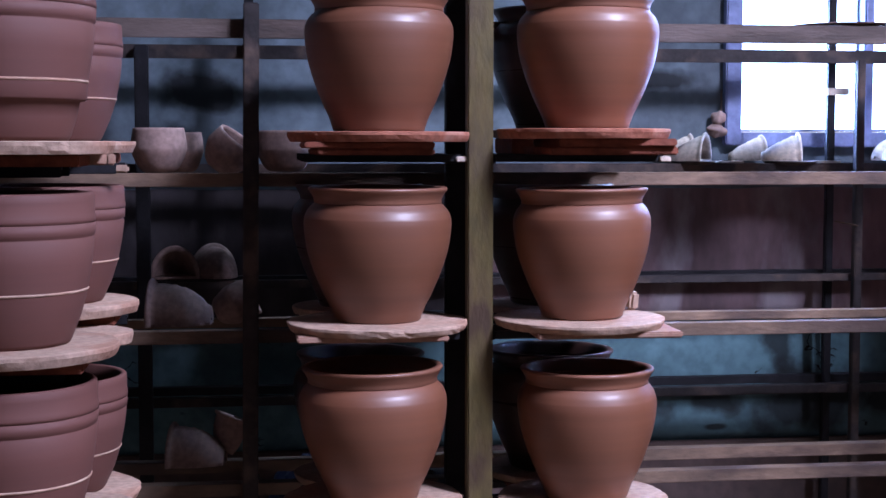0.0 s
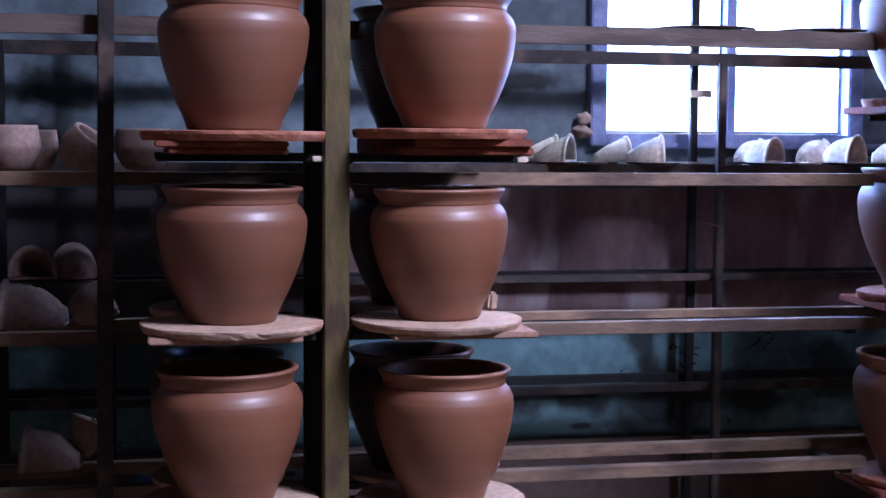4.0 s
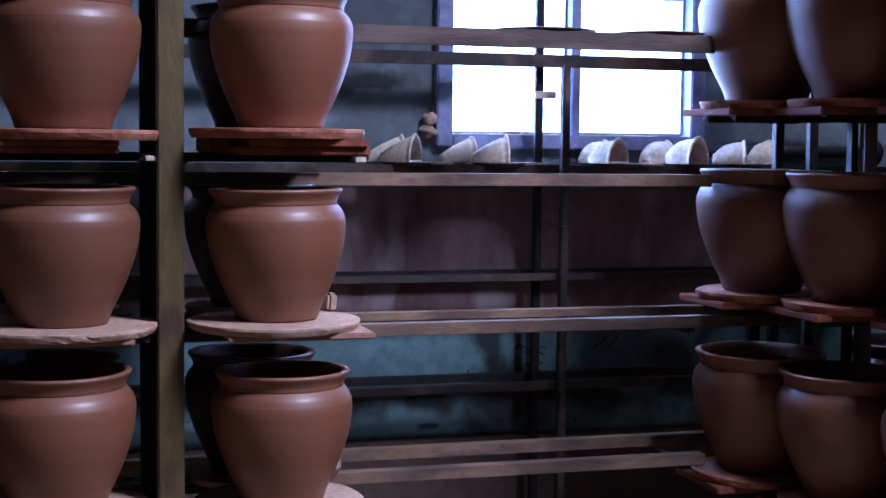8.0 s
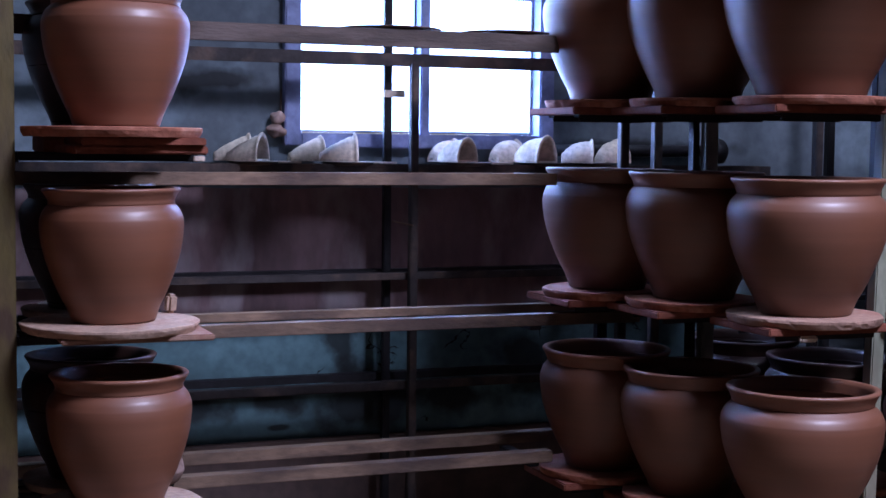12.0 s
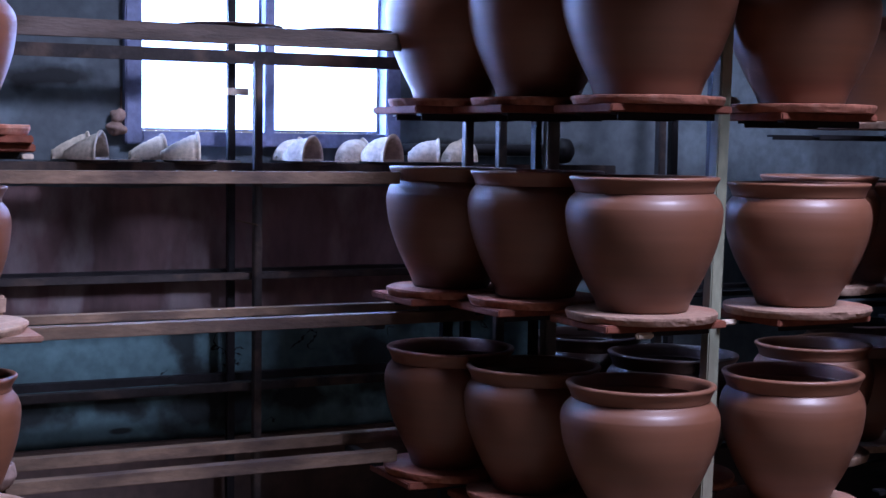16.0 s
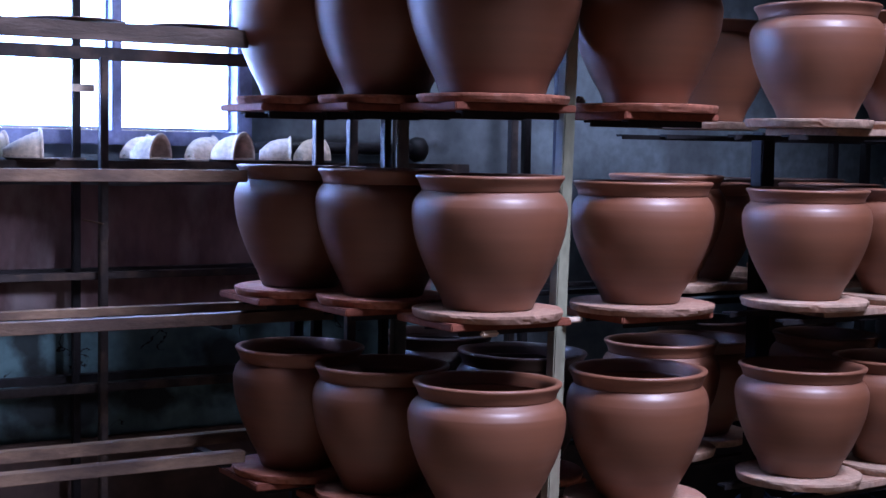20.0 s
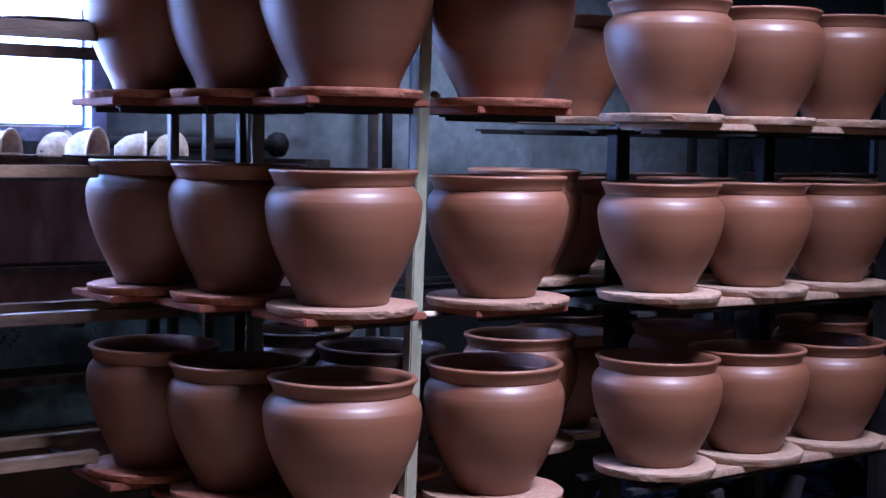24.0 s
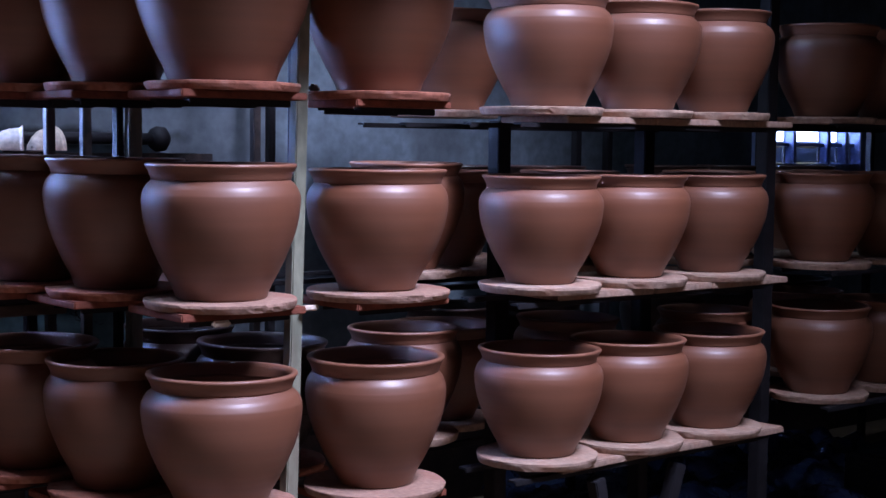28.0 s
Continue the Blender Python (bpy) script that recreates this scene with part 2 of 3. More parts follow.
SASH = mat("worn_sash_paint", (0.42, 0.45, 0.50), rough=0.55, spread=0.3, scale=12, fine=60, bump=0.3, stain=(0.16, 0.13, 0.11), stain_amount=0.8, stain_scale=14)
DUSTY_GLASS = bpy.data.materials.new("dusty_glass")
DUSTY_GLASS.use_nodes = True
gb = DUSTY_GLASS.node_tree.nodes["Principled BSDF"]
gb.inputs["Base Color"].default_value = (0.16, 0.20, 0.30, 1)
gb.inputs["Transmission Weight"].default_value, gb.inputs["Roughness"].default_value, gb.inputs["IOR"].default_value = 0.25, 0.6, 1.2

# ---- builders ----


def mesh_of(name, bm, material, smooth=False):
    me = bpy.data.meshes.new(name)
    bmesh.ops.recalc_face_normals(bm, faces=bm.faces)
    bm.to_mesh(me)
    bm.free()
    me.materials.append(material)
    if smooth:
        for p in me.polygons:
            p.use_smooth = True
    return me


def thing(name, bm, material, label, category, group="", kind="", smooth=False):
    return tagged(new(name, mesh_of(name, bm, material, smooth)), label, category, group, kind)


def part(name, bm, material, parent, label="", smooth=False):
    ob = new(name, mesh_of(name, bm, material, smooth))
    ob.parent = parent
    if label:
        ob["label"] = label
    return ob


def root(name, at, label, category, group="", kind=""):
    ob = new(name)
    ob.location = at
    ob.empty_display_size = 0.05
    return tagged(ob, label, category, group, kind)


def box(x0, x1, y0, y1, z0, z1, bevel=0.0, bm=None):
    bm = bm or bmesh.new()
    m = Matrix.LocRotScale(((x0 + x1) / 2, (y0 + y1) / 2, (z0 + z1) / 2), None, (x1 - x0, y1 - y0, z1 - z0))
    r = bmesh.ops.create_cube(bm, size=1, matrix=m)
    if bevel:
        es = {e for v in r["verts"] for e in v.link_edges}
        bmesh.ops.bevel(bm, geom=list(es), offset=bevel, segments=2, affect='EDGES')
    return bm


def bar(a, b, w, d, bevel=0.003):
    """A square bar from a to b, w wide and d deep."""
    a, b = Vector(a), Vector(b)
    bm = box(-w / 2, w / 2, -d / 2, d / 2, 0, (b - a).length, bevel)
    q = (b - a).to_track_quat('Z', 'Y' if abs((b - a).normalized().y) < 0.9 else 'X')
    bmesh.ops.transform(bm, matrix=Matrix.Translation(a) @ q.to_matrix().to_4x4(), verts=bm.verts)
    return bm


def angle_bar(x0, x1, y, z, w, h, t=0.006):
    """An angle iron along x: an upright leg whose face is at y, and a flat leg on top behind it."""
    bm = box(x0, x1, y, y + t, z - h, z, 0.0015)
    box(x0, x1, y + t - 0.001, y + w, z - t, z, 0.0, bm)
    return bm


def lathe(profile, steps=56, wobble=0.0, seed=0):
    bm = bmesh.new()
    rings = []
    for k, (r, z) in enumerate(profile):
        if r <= 0:
            rings.append([bm.verts.new((0, 0, z))])
            continue
        ring = []
        for i in range(steps):
            a = 2 * math.pi * i / steps
            w = 1 + wobble * math.sin(2 * a + seed) + 0.5 * wobble * math.sin(3 * a + seed * 2.3 + z * 4)
            ring.append(bm.verts.new((r * w * math.cos(a), r * w * math.sin(a), z)))
        rings.append(ring)
    for a, b in zip(rings, rings[1:]):
        for i in range(steps):
            j = (i + 1) % steps
            if len(a) == 1 and len(b) == 1:
                continue
            if len(a) == 1:
                bm.faces.new((a[0], b[i], b[j]))
            elif len(b) == 1:
                bm.faces.new((a[i], b[0], a[j]))
            else:
                bm.faces.new((a[i], b[i], b[j], a[j]))
    return bm


def curve(points, n):
    """Smooth run through profile points (Catmull-Rom), n steps a stretch."""
    ps = [points[0], *points, points[-1]]
    out = []
    for p0, p1, p2, p3 in zip(ps, ps[1:], ps[2:], ps[3:]):
        for k in range(n):
            t = k / n
            out.append(tuple(0.5 * (2 * b + (c - a) * t + (2 * a - 5 * b + 4 * c - d) * t * t + (3 * b - a - 3 * c + d) * t ** 3) for a, b, c, d in zip(p0, p1, p2, p3)))
    return out + [points[-1]]


def pot_profiles(rl, rb, rf, h):
    """Wide-shouldered planter from the radii of lip, belly and foot and the height. Returns body and lip."""
    k = h / 0.315
    outer = []
    for r, z in curve([(0.0, 0.004), (0.125, 0.030), (0.335, 0.060), (0.565, 0.097), (0.785, 0.140), (0.925, 0.178), (1.0, 0.222), (0.985, 0.243)], 5):
        outer.append((rf + (rb - rf) * r, z * k))
    neck = rl * 0.925
    outer += curve([(rf + (rb - rf) * 0.985, 0.243 * k), (neck + (rb - neck) * 0.62, 0.260 * k), (neck + 0.002, 0.2725 * k)], 4)[1:]
    i = rb / 0.1765
    inner = curve([(neck - 0.013, 0.285 * k), (neck - 0.004, 0.258 * k), (rb - 0.0135, 0.225 * k), (0.152 * i, 0.18 * k), (0.126 * i, 0.10 * k), (rf - 0.004, 0.02 * k)], 3)
    body = [(0, 0), (rf - 0.004, 0)] + outer + [(neck - 0.003, 0.2785 * k), (neck - 0.009, 0.281 * k)] + inner + [(0, 0.016)]
    lip = [(-0.011, 0.2765), (-0.003, 0.2765), (-0.0005, 0.2790), (0.0005, 0.284), (0.0025, 0.290), (0.0058, 0.2975), (0.0095, 0.3035), (0.0127, 0.3080), (0.0130, 0.3115), (0.0112, 0.3140), (0.007, 0.3150), (0.001, 0.3146), (-0.003, 0.3120), (-0.0075, 0.303), (-0.011, 0.2765)]
    return body, [(rl + r - 0.0130 if r > 0 else neck + r, z * k) for r, z in lip]


POT_MESHES = {}


def pot(x, y, z, rl=0.166, rb=0.173, rf=0.098, h=0.292, label="large brown unfired clay planter with a flared lip", group="drying planters", material=None):
    key = (rl, rb, rf, h, random.randrange(3), material is None)
    if key not in POT_MESHES:
        POT_MESHES[key] = [mesh_of(nm, lathe(run, 64, 0.004, 1.7 * key[4]), material or m, True) for nm, run, m in zip(("clay_pot", "lip"), pot_profiles(rl, rb, rf, h), (CLAY, LIP))]
    ob = tagged(new("clay_pot", POT_MESHES[key][0]), label, "planter", group)
    ob.matrix_world = pose(x, y, z, random.uniform(-0.6, 0.6), random.uniform(-0.6, 0.6), random.uniform(0, 360))
    new("lip", POT_MESHES[key][1]).parent = ob
    return ob


def disc(x, y, z, r=0.19, t=0.020, label="round chipped clay kiln board under a planter", flat=None, material=None, group="kiln boards"):
    """A roughly round kiln board whose top is at z; flat cuts a chord off (angle, distance)."""
    bm = bmesh.new()
    n = 110
    seed = random.uniform(0, 9)
    rings = []
    for dz, rr in ((0, 0.0), (0, 0.9), (0, 0.99), (-0.0015, 1.0), (-t * 0.35, 1.0), (-t * 0.7, 0.985), (-t + 0.001, 0.972), (-t, 0.965), (-t, 0.0)):
        if rr == 0:
            rings.append([bm.verts.new((0, 0, dz))])
            continue
        ring = []
        for i in range(n):
            a = 2 * math.pi * i / n
            k = 1 + 0.012 * math.sin(3 * a + seed) + 0.008 * math.sin(7 * a + 2 * seed)
            if rr > 0.95:
                k += 0.014 * noise.noise((3 * math.cos(a) + seed, 3 * math.sin(a), dz * 60)) + 0.028 * max(0.0, noise.noise((2 * math.cos(a), 2 * math.sin(a) + seed, 0)) + 0.1) * noise.noise((11 * math.cos(a) + seed, 11 * math.sin(a), dz * 200)) - 0.03 * max(0.0, noise.noise((7 * math.cos(a) + seed, 7 * math.sin(a), dz * 40 + 3)) - 0.38)
            rad = r * rr * k
            if flat:
                c = math.cos(a - radians(flat[0]))
                if c > 0.05:
                    rad = min(rad, flat[1] * rr / c)
            ring.append(bm.verts.new((rad * math.cos(a), rad * math.sin(a), dz)))
        rings.append(ring)
    for a, b in zip(rings, rings[1:]):
        for i in range(n):
            j = (i + 1) % n
            if len(a) == 1:
                bm.faces.new((a[0], b[i], b[j]))
            elif len(b) == 1:
                bm.faces.new((a[i], b[0], a[j]))
            else:
                bm.faces.new((a[i], b[i], b[j], a[j]))
    ob = thing("kiln_board", bm, material or BOARD, label, "kiln board", group)
    ob.location = (x, y, z)
    return ob


def tile(x, y, z, w, d, t=0.022, turn=0, label="red fired clay tile propping up a kiln board"):
    """A red fired slab whose top is at z."""
    bm = box(-w / 2, w / 2, -d / 2, d / 2, -t, 0, 0.003)
    ob = thing("clay_tile", bm, TILE, label, "tile", "clay tiles")
    ob.matrix_world = pose(x, y, z, 0, 0, turn)
    return ob


# ---- the room ----
WY = 4.13          # face of the window wall
W0, W1, WZ0, WZ1 = 1.505, 2.272, 1.372, 2.20
V0, V1, VZ0, VZ1 = 5.87, 6.62, 1.254, 1.425
SY = -1.75         # face of the wall behind the camera


def walls():
    bm = bmesh.new()
    for a, b in ((-3.2, W0), (W1, V0), (V1, 10.0)):
        box(a, b, WY, WY + 0.22, 0, ROOF, 0, bm)
    for a, b, lo, hi in ((W0, W1, WZ0, WZ1), (V0, V1, VZ0, VZ1)):
        box(a, b, WY, WY + 0.22, 0, lo, 0, bm)
        box(a, b, WY, WY + 0.22, hi, ROOF, 0, bm)
    thing("wall_north", bm, PLASTER, "stained blue-grey plastered workshop wall", "wall", kind="structure")
    thing("wall_west", box(-3.4, -3.2, SY - 0.2, WY + 0.22, 0, ROOF), LOW_BOUNCE, "unseen plastered wall, coloured near black to cut bounce light", "wall", kind="structure")
    thing("wall_east", box(10.0, 10.2, SY - 0.2, WY + 0.22, 0, ROOF), LOW_BOUNCE, "unseen plastered wall, coloured near black to cut bounce light", "wall", kind="structure")
    thing("wall_south", box(-3.2, 10.0, SY - 0.2, SY, 0, ROOF), LOW_BOUNCE, "unseen plastered wall, coloured near black to cut bounce light", "wall", kind="structure")
    bm = bmesh.new()
    a, b, c, d = RX - 0.85, RX + 0.85, RY - 0.80, RY + 0.80
    # the low step past ex is added to block light from far planters
    ex, ny, low, eave = 3.57, 1.92, 3.25, EAVE
    for x0, x1, y0, y1 in ((-3.4, a, SY - 0.2, ny), (a, ex, SY - 0.2, c), (a, ex, d, ny)):
        box(x0, x1, y0, y1, ROOF, ROOF + 0.15, 0, bm)
    for x0, x1, y0, y1 in ((-3.4, GX0, ny, WY + 0.22), (GX1, 10.2, ny, WY + 0.22), (GX0, GX1, ny, GY0), (GX0, GX1, GY1, WY + 0.22)):
        box(x0, x1, y0, y1, eave, eave + 0.15, 0, bm)
    box(ex, 10.2, ny, ny + 0.12, low + 0.15, eave, 0, bm)
    box(ex, 10.2, SY - 0.2, ny, low, low + 0.15, 0, bm)
    box(-3.4, ex, ny, ny + 0.12, eave + 0.15, ROOF + 0.15, 0, bm)
    box(ex, ex + 0.12, SY - 0.2, ny, low + 0.15, ROOF + 0.15, 0, bm)
    # lid over the slot of the added wall lamp
    box(GX0 - 0.05, GX1 + 0.05, GY0 - 0.05, GY1 + 0.05, eave + 0.154, eave + 0.2, 0, bm)
    thing("ceiling", bm, CEIL, "unseen dark boarded ceiling, raised over the aisle, lowered to shade far planters", "ceiling", kind="structure")
    bm = box(a - 0.06, b + 0.06, c - 0.06, d + 0.06, ROOF + 1.1, ROOF + 1.16)
    for x0, x1, y0, y1 in ((a - 0.06, a, c - 0.06, d + 0.06), (b, b + 0.06, c - 0.06, d + 0.06), (a, b, c - 0.06, c), (a, b, d, d + 0.06)):
        box(x0, x1, y0, y1, ROOF + 0.15, ROOF + 1.1, 0, bm)
    thing("rooflight", bm, CEIL, "boarded lantern over the rooflight opening", "rooflight", kind="structure")
    thing("floor", box(-3.4, 10.2, SY - 0.2, WY + 0.22, -0.2, 0), FLOOR, "dark brown trodden earth floor", "floor", kind="structure")
    # west of x 0.70 the band takes the shade-dark copy
    for name, label, a, b, m in (("dado", "brown stained paint band with a ragged lower edge", 0.70, 2.95, BROWN), ("dado", "brown paint band coloured dark for the shaded end, ragged lower edge", -3.2, 0.70, SHADED_BROWN)):
        bm = bmesh.new()
        n = 100
        top, low = [], []
        for i in range(n + 1):
            x = a + (b - a) * i / n
            drip = 0.035 * noise.noise((x * 5, 0, 3)) + 0.02 * noise.noise((x * 19, 4, 3))
            top.append((x, 1.222 + 0.006 * noise.noise((x * 7, 8, 0))))
            low.append((x, 0.862 + drip))
        vt = [bm.verts.new((x, WY - 0.005, z)) for x, z in top]
        vl = [bm.verts.new((x, WY - 0.005, z)) for x, z in low]
        for i in range(n):
            bm.faces.new((vt[i], vt[i + 1], vl[i + 1], vl[i]))
        r = bmesh.ops.extrude_face_region(bm, geom=bm.faces[:])
        bmesh.ops.translate(bm, vec=(0, 0.004, 0), verts=[v for v in r["geom"] if isinstance(v, bmesh.types.BMVert)])
        thing(name, bm, m, label, "wall band", kind="structure")
    thing("wall_foot", box(-3.2, 10.0, WY - 0.02, WY, 0, 0.50, 0.004), FOOT, "brown dusty foot of the wall", "wall band", kind="structure")


walls()


def window(x0, x1, z0, z1, name, mull, bars, label):
    w = root(name, ((x0 + x1) / 2, WY, z0), label, "window", kind="structure")
    c = Vector(w.location)

    def p(nm, bm, m, text=""):
        bmesh.ops.translate(bm, vec=-c, verts=bm.verts)
        return part(nm, bm, m, w, text)

    p("frame_side", box(x0 - 0.035, x0 + 0.012, WY - 0.03, WY + 0.04, z0 - 0.03, z1 + 0.03, 0.004), FRAME)
    p("frame_side", box(x1 - 0.012, x1 + 0.035, WY - 0.03, WY + 0.04, z0 - 0.03, z1 + 0.03, 0.004), FRAME)
    p("sill", box(x0 + 0.012, x1 - 0.012, WY - 0.032, WY + 0.04, z0 - 0.035, z0 + 0.006, 0.004), FRAME)
    p("head", box(x0 + 0.012, x1 - 0.012, WY - 0.03, WY + 0.04, z1 - 0.02, z1 + 0.03, 0.004), FRAME)
    for k in mull:
        p("mullion", box(k - 0.014, k + 0.014, WY - 0.02, WY + 0.042, z0, z1 - 0.02, 0.004), FRAME)
    for k in bars:
        p("glazing_bar", box(x0 + 0.012, x1 - 0.012, WY + 0.002, WY + 0.03, k - 0.008, k + 0.008, 0.002), FRAME)
    xs, zs = [x0, *mull, x1], [z0, *bars, z1]
    for a, b in zip(xs, xs[1:]):
        for lo, hi in zip(zs, zs[1:]):
            a1, b1, l1, h1 = a + 0.013, b - 0.013, lo + 0.009, hi - 0.009
            e = 0.007
            bm = box(a1, a1 + e, WY + 0.026, WY + 0.0335, l1, h1)
            box(b1 - e, b1, WY + 0.026, WY + 0.0335, l1, h1, 0, bm)
            box(a1 + e, b1 - e, WY + 0.026, WY + 0.0335, l1, l1 + e, 0, bm)
            box(a1 + e, b1 - e, WY + 0.026, WY + 0.0335, h1 - e, h1, 0, bm)
            sash = p("sash", bm, SASH, "worn pale sash")
            dusty = name == "window_2" and lo == z0
            g = p("pane", box(a1, b1, WY + 0.034, WY + 0.038, l1, h1), DUSTY_GLASS if dusty else GLASS, "dusty dim pane" if dusty else "")
            g.visible_shadow = False
            g.parent = sash
    return w


window(W0, W1, WZ0, WZ1, "window_1", (1.895,), (1.80,), "blue painted four-pane window with glaring daylight")
window(V0, V1, VZ0, VZ1, "window_2", (6.12, 6.38, 6.52), (1.345,), "low blue painted window with glaring daylight above and dusty panes below")

# ---- racks ----


def rail(parent, x0, x1, y, z, h, w=0.04, material=None, name="rail", label=""):
    bm = angle_bar(x0, x1, y, z, w, h)
    bmesh.ops.translate(bm, vec=-Vector(parent.location), verts=bm.verts)
    return part(name, bm, material or RAIL, parent, label)


def cross(parent, x, y0, y1, z, w=0.03, material=None):
    bm = box(x - w / 2, x + w / 2, y0, y1, z - 0.02, z, 0.002)
    bmesh.ops.translate(bm, vec=-Vector(parent.location), verts=bm.verts)
    return part("cross_bar", bm, material or DARK_IRON, parent)


def post(parent, a, b, w=0.04, d=0.04, material=None, label=""):
    bm = bar(a, b, w, d)
    bmesh.ops.translate(bm, vec=-Vector(parent.location), verts=bm.verts)
    return part("post", bm, material or IRON, parent, label)


FY = 3.50
front_rack = root("drying_rack", (0.1, FY, 0), "long rusty iron drying rack with paired dusty rails", "rack", "racks")
for z, h in ((1.631, 0.044), (1.279, 0.031), (0.915, 0.030), (0.555, 0.029)):
    rail(front_rack, -1.2, 2.28 if 0.9 < z < 1 else 2.03, FY, z, h, material=RUST if z > 1.5 else None)
for z, h in ((0.918, 0.021), (0.566, 0.029)):
    rail(front_rack, -1.2, 2.30, FY + 0.20, z, h)
rail(front_rack, 1.3, 2.03, FY + 0.20, 1.631, 0.02, 0.03, IRON)
post(front_rack, (0.128, FY - 0.022, 0), (0.145, FY - 0.022, 1.665), 0.038, 0.036, IRON)
post(front_rack, (2.285, FY + 0.235, 0), (2.285, FY + 0.235, 0.90), 0.03, 0.03, DARK_IRON)
for x in (-0.9, 0.14, 0.62, 1.98):
    for z in (0.893, 0.535):
        cross(front_rack, x, FY + 0.007, FY + 0.2, z)

wall_rack = root("wall_rack", (1.8, 3.98, 0), "narrow iron rack along the wall under the window", "rack", "racks")
for z, h in ((1.603, 0.036), (1.293, 0.03), (0.986, 0.02), (0.676, 0.024)):
    rail(wall_rack, -1.6, 3.0, 3.98, z, h, 0.03, IRON)
for z in (1.293, 0.99, 0.69):
    rail(wall_rack, -1.6, 3.0, 4.07, z, 0.022, 0.03, DARK_IRON)
post(wall_rack, (1.806, 3.965, 0), (1.806, 3.965, 1.575), 0.022, 0.028)
post(wall_rack, (1.755, 4.045, 0), (1.755, 4.045, 1.86), 0.022, 0.022, DARK_IRON)
post(wall_rack, (-0.135, 3.965, 0), (-0.135, 3.965, 1.60), 0.036, 0.03, DARK_IRON)
post(wall_rack, (0.14, 3.965, 0), (0.14, 3.965, 1.75), 0.024, 0.03, DARK_IRON)

NEAR_Z = (1.324, 0.942, 0.552)
near_rack = root("post_rack", (0.62, 3.2, 0), "worn olive iron post carrying dark shelf bars", "rack", "racks")
post(near_rack, (0.6245, 3.195, 0), (0.6245, 3.195, 2.4), 0.055, 0.04, OLIVE)
post(near_rack, (0.607, 3.43, 0), (0.607, 3.43, 2.4), 0.048, 0.04, DARK_IRON)
for z in NEAR_Z:
    for y in (3.195, 3.32, 3.46, 3.60):
        rail(near_rack, 0.25, 0.583, y, z, 0.016, 0.02, DARK_IRON, "shelf_bar")
        rail(near_rack, 0.66, 1.03, y, z, 0.016, 0.02, DARK_IRON, "shelf_bar")
    cross(near_rack, 0.590, 3.2165, 3.62, z)
    cross(near_rack, 0.650, 3.2165, 3.62, z)

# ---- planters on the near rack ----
BACK_ROW = "clay planter in the back row, its colour darkened for shade"
for k, (x, z, rl, rb, rf, h) in enumerate(((0.409, 1.372, 0.148, 0.157, 0.097, 0.285), (0.405, 0.973, 0.147, 0.156, 0.092, 0.284), (0.397, 0.590, 0.151, 0.159, 0.095, 0.287),
                                           (0.858, 1.379, 0.144, 0.152, 0.090, 0.284), (0.851, 0.973, 0.143, 0.149, 0.088, 0.280), (0.863, 0.580, 0.145, 0.151, 0.090, 0.284))):
    n1 = k < 3
    k %= 3
    pot(x, 3.19, z, rl, rb, rf, h)
    disc(x - (0 if n1 else 0.006), 3.19, z, 0.192 if n1 else 0.185, 0.021 if k == 0 else 0.018, material=BOARD_RED if k == 0 else None)
    low = z - (0.021 if k == 0 else 0.018)
    if k == 0:
        mid = (low + NEAR_Z[0]) / 2
        tile(x - 0.03 if n1 else x + 0.035, 3.19, low, 0.265 if n1 else 0.25, 0.28, low - mid, 0)
        tile(x - 0.02 if n1 else x + 0.028, 3.20, mid, 0.24 if n1 else 0.27, 0.28, mid - NEAR_Z[0], 1.5)
    else:
        slab = tile(x - 0.02 if n1 else x + 0.03, 3.19, low, 0.31, 0.28, low - NEAR_Z[k], 0, "pale worn clay slab under a kiln board")
        slab.data.materials[0] = BOARD_MID
    if k or not n1:
        x, z = (0.392 if n1 else 0.860 if k == 0 else 0.848), (1.379, 0.970, 0.576)[k]
        pot(x, 3.515, z, 0.150, 0.157, 0.095, 0.284, BACK_ROW, material=SHADED_CLAY)
        disc(x, 3.515, z, 0.155, 0.018)
        tile(x, 3.53, z - 0.018, 0.25, 0.24, z - 0.018 - NEAR_Z[k])


# banded barrel planters
def barrel_profiles(s, collar, tall):
    outer = [(0.118, 0.0), (0.123, 0.008), (0.140, 0.05), (0.1530, 0.0965), (0.1542, 0.1035), (0.1625, 0.15), (0.1672, 0.1935), (0.1652, 0.1962), (0.1652, 0.1992), (0.1682, 0.2016), (0.1696, 0.2235)]
    if collar:
        outer = [(0.118, 0.0), (0.124, 0.008), (0.134, 0.04), (0.1400, 0.0665), (0.1488, 0.0678), (0.1515, 0.0715), (0.1535, 0.0965)] + outer[4:]
    lip = [(0.162, 0.2235), (0.1696, 0.2237), (0.1700, 0.230), (0.1696, 0.2360), (0.1686, 0.2390), (0.1682, 0.262), (0.1676, 0.275), (0.1645, 0.2785), (0.158, 0.279), (0.1545, 0.275), (0.1545, 0.2237), (0.162, 0.2235)]
    inner = [(0.153, 0.2235), (0.153, 0.19), (0.142, 0.10), (0.108, 0.02), (0, 0.016)]
    line = [(0.1525, 0.0968), (0.1549, 0.0982), (0.1556, 0.1000), (0.1549, 0.1018), (0.1535, 0.1030), (0.1525, 0.0968)]
    return [[(r * s, z * tall) for r, z in run] for run in ([(0, 0)] + outer + inner, lip, line)]


def barrel_meshes(s, seed, collar, tall):
    return [mesh_of(nm, lathe(run, 72, 0.003, seed), m, True) for nm, run, m in zip(("barrel_planter", "lip", "raised_line"), barrel_profiles(s, collar, tall), (CLAY_PALE, CLAY_PALE, BOARD))]


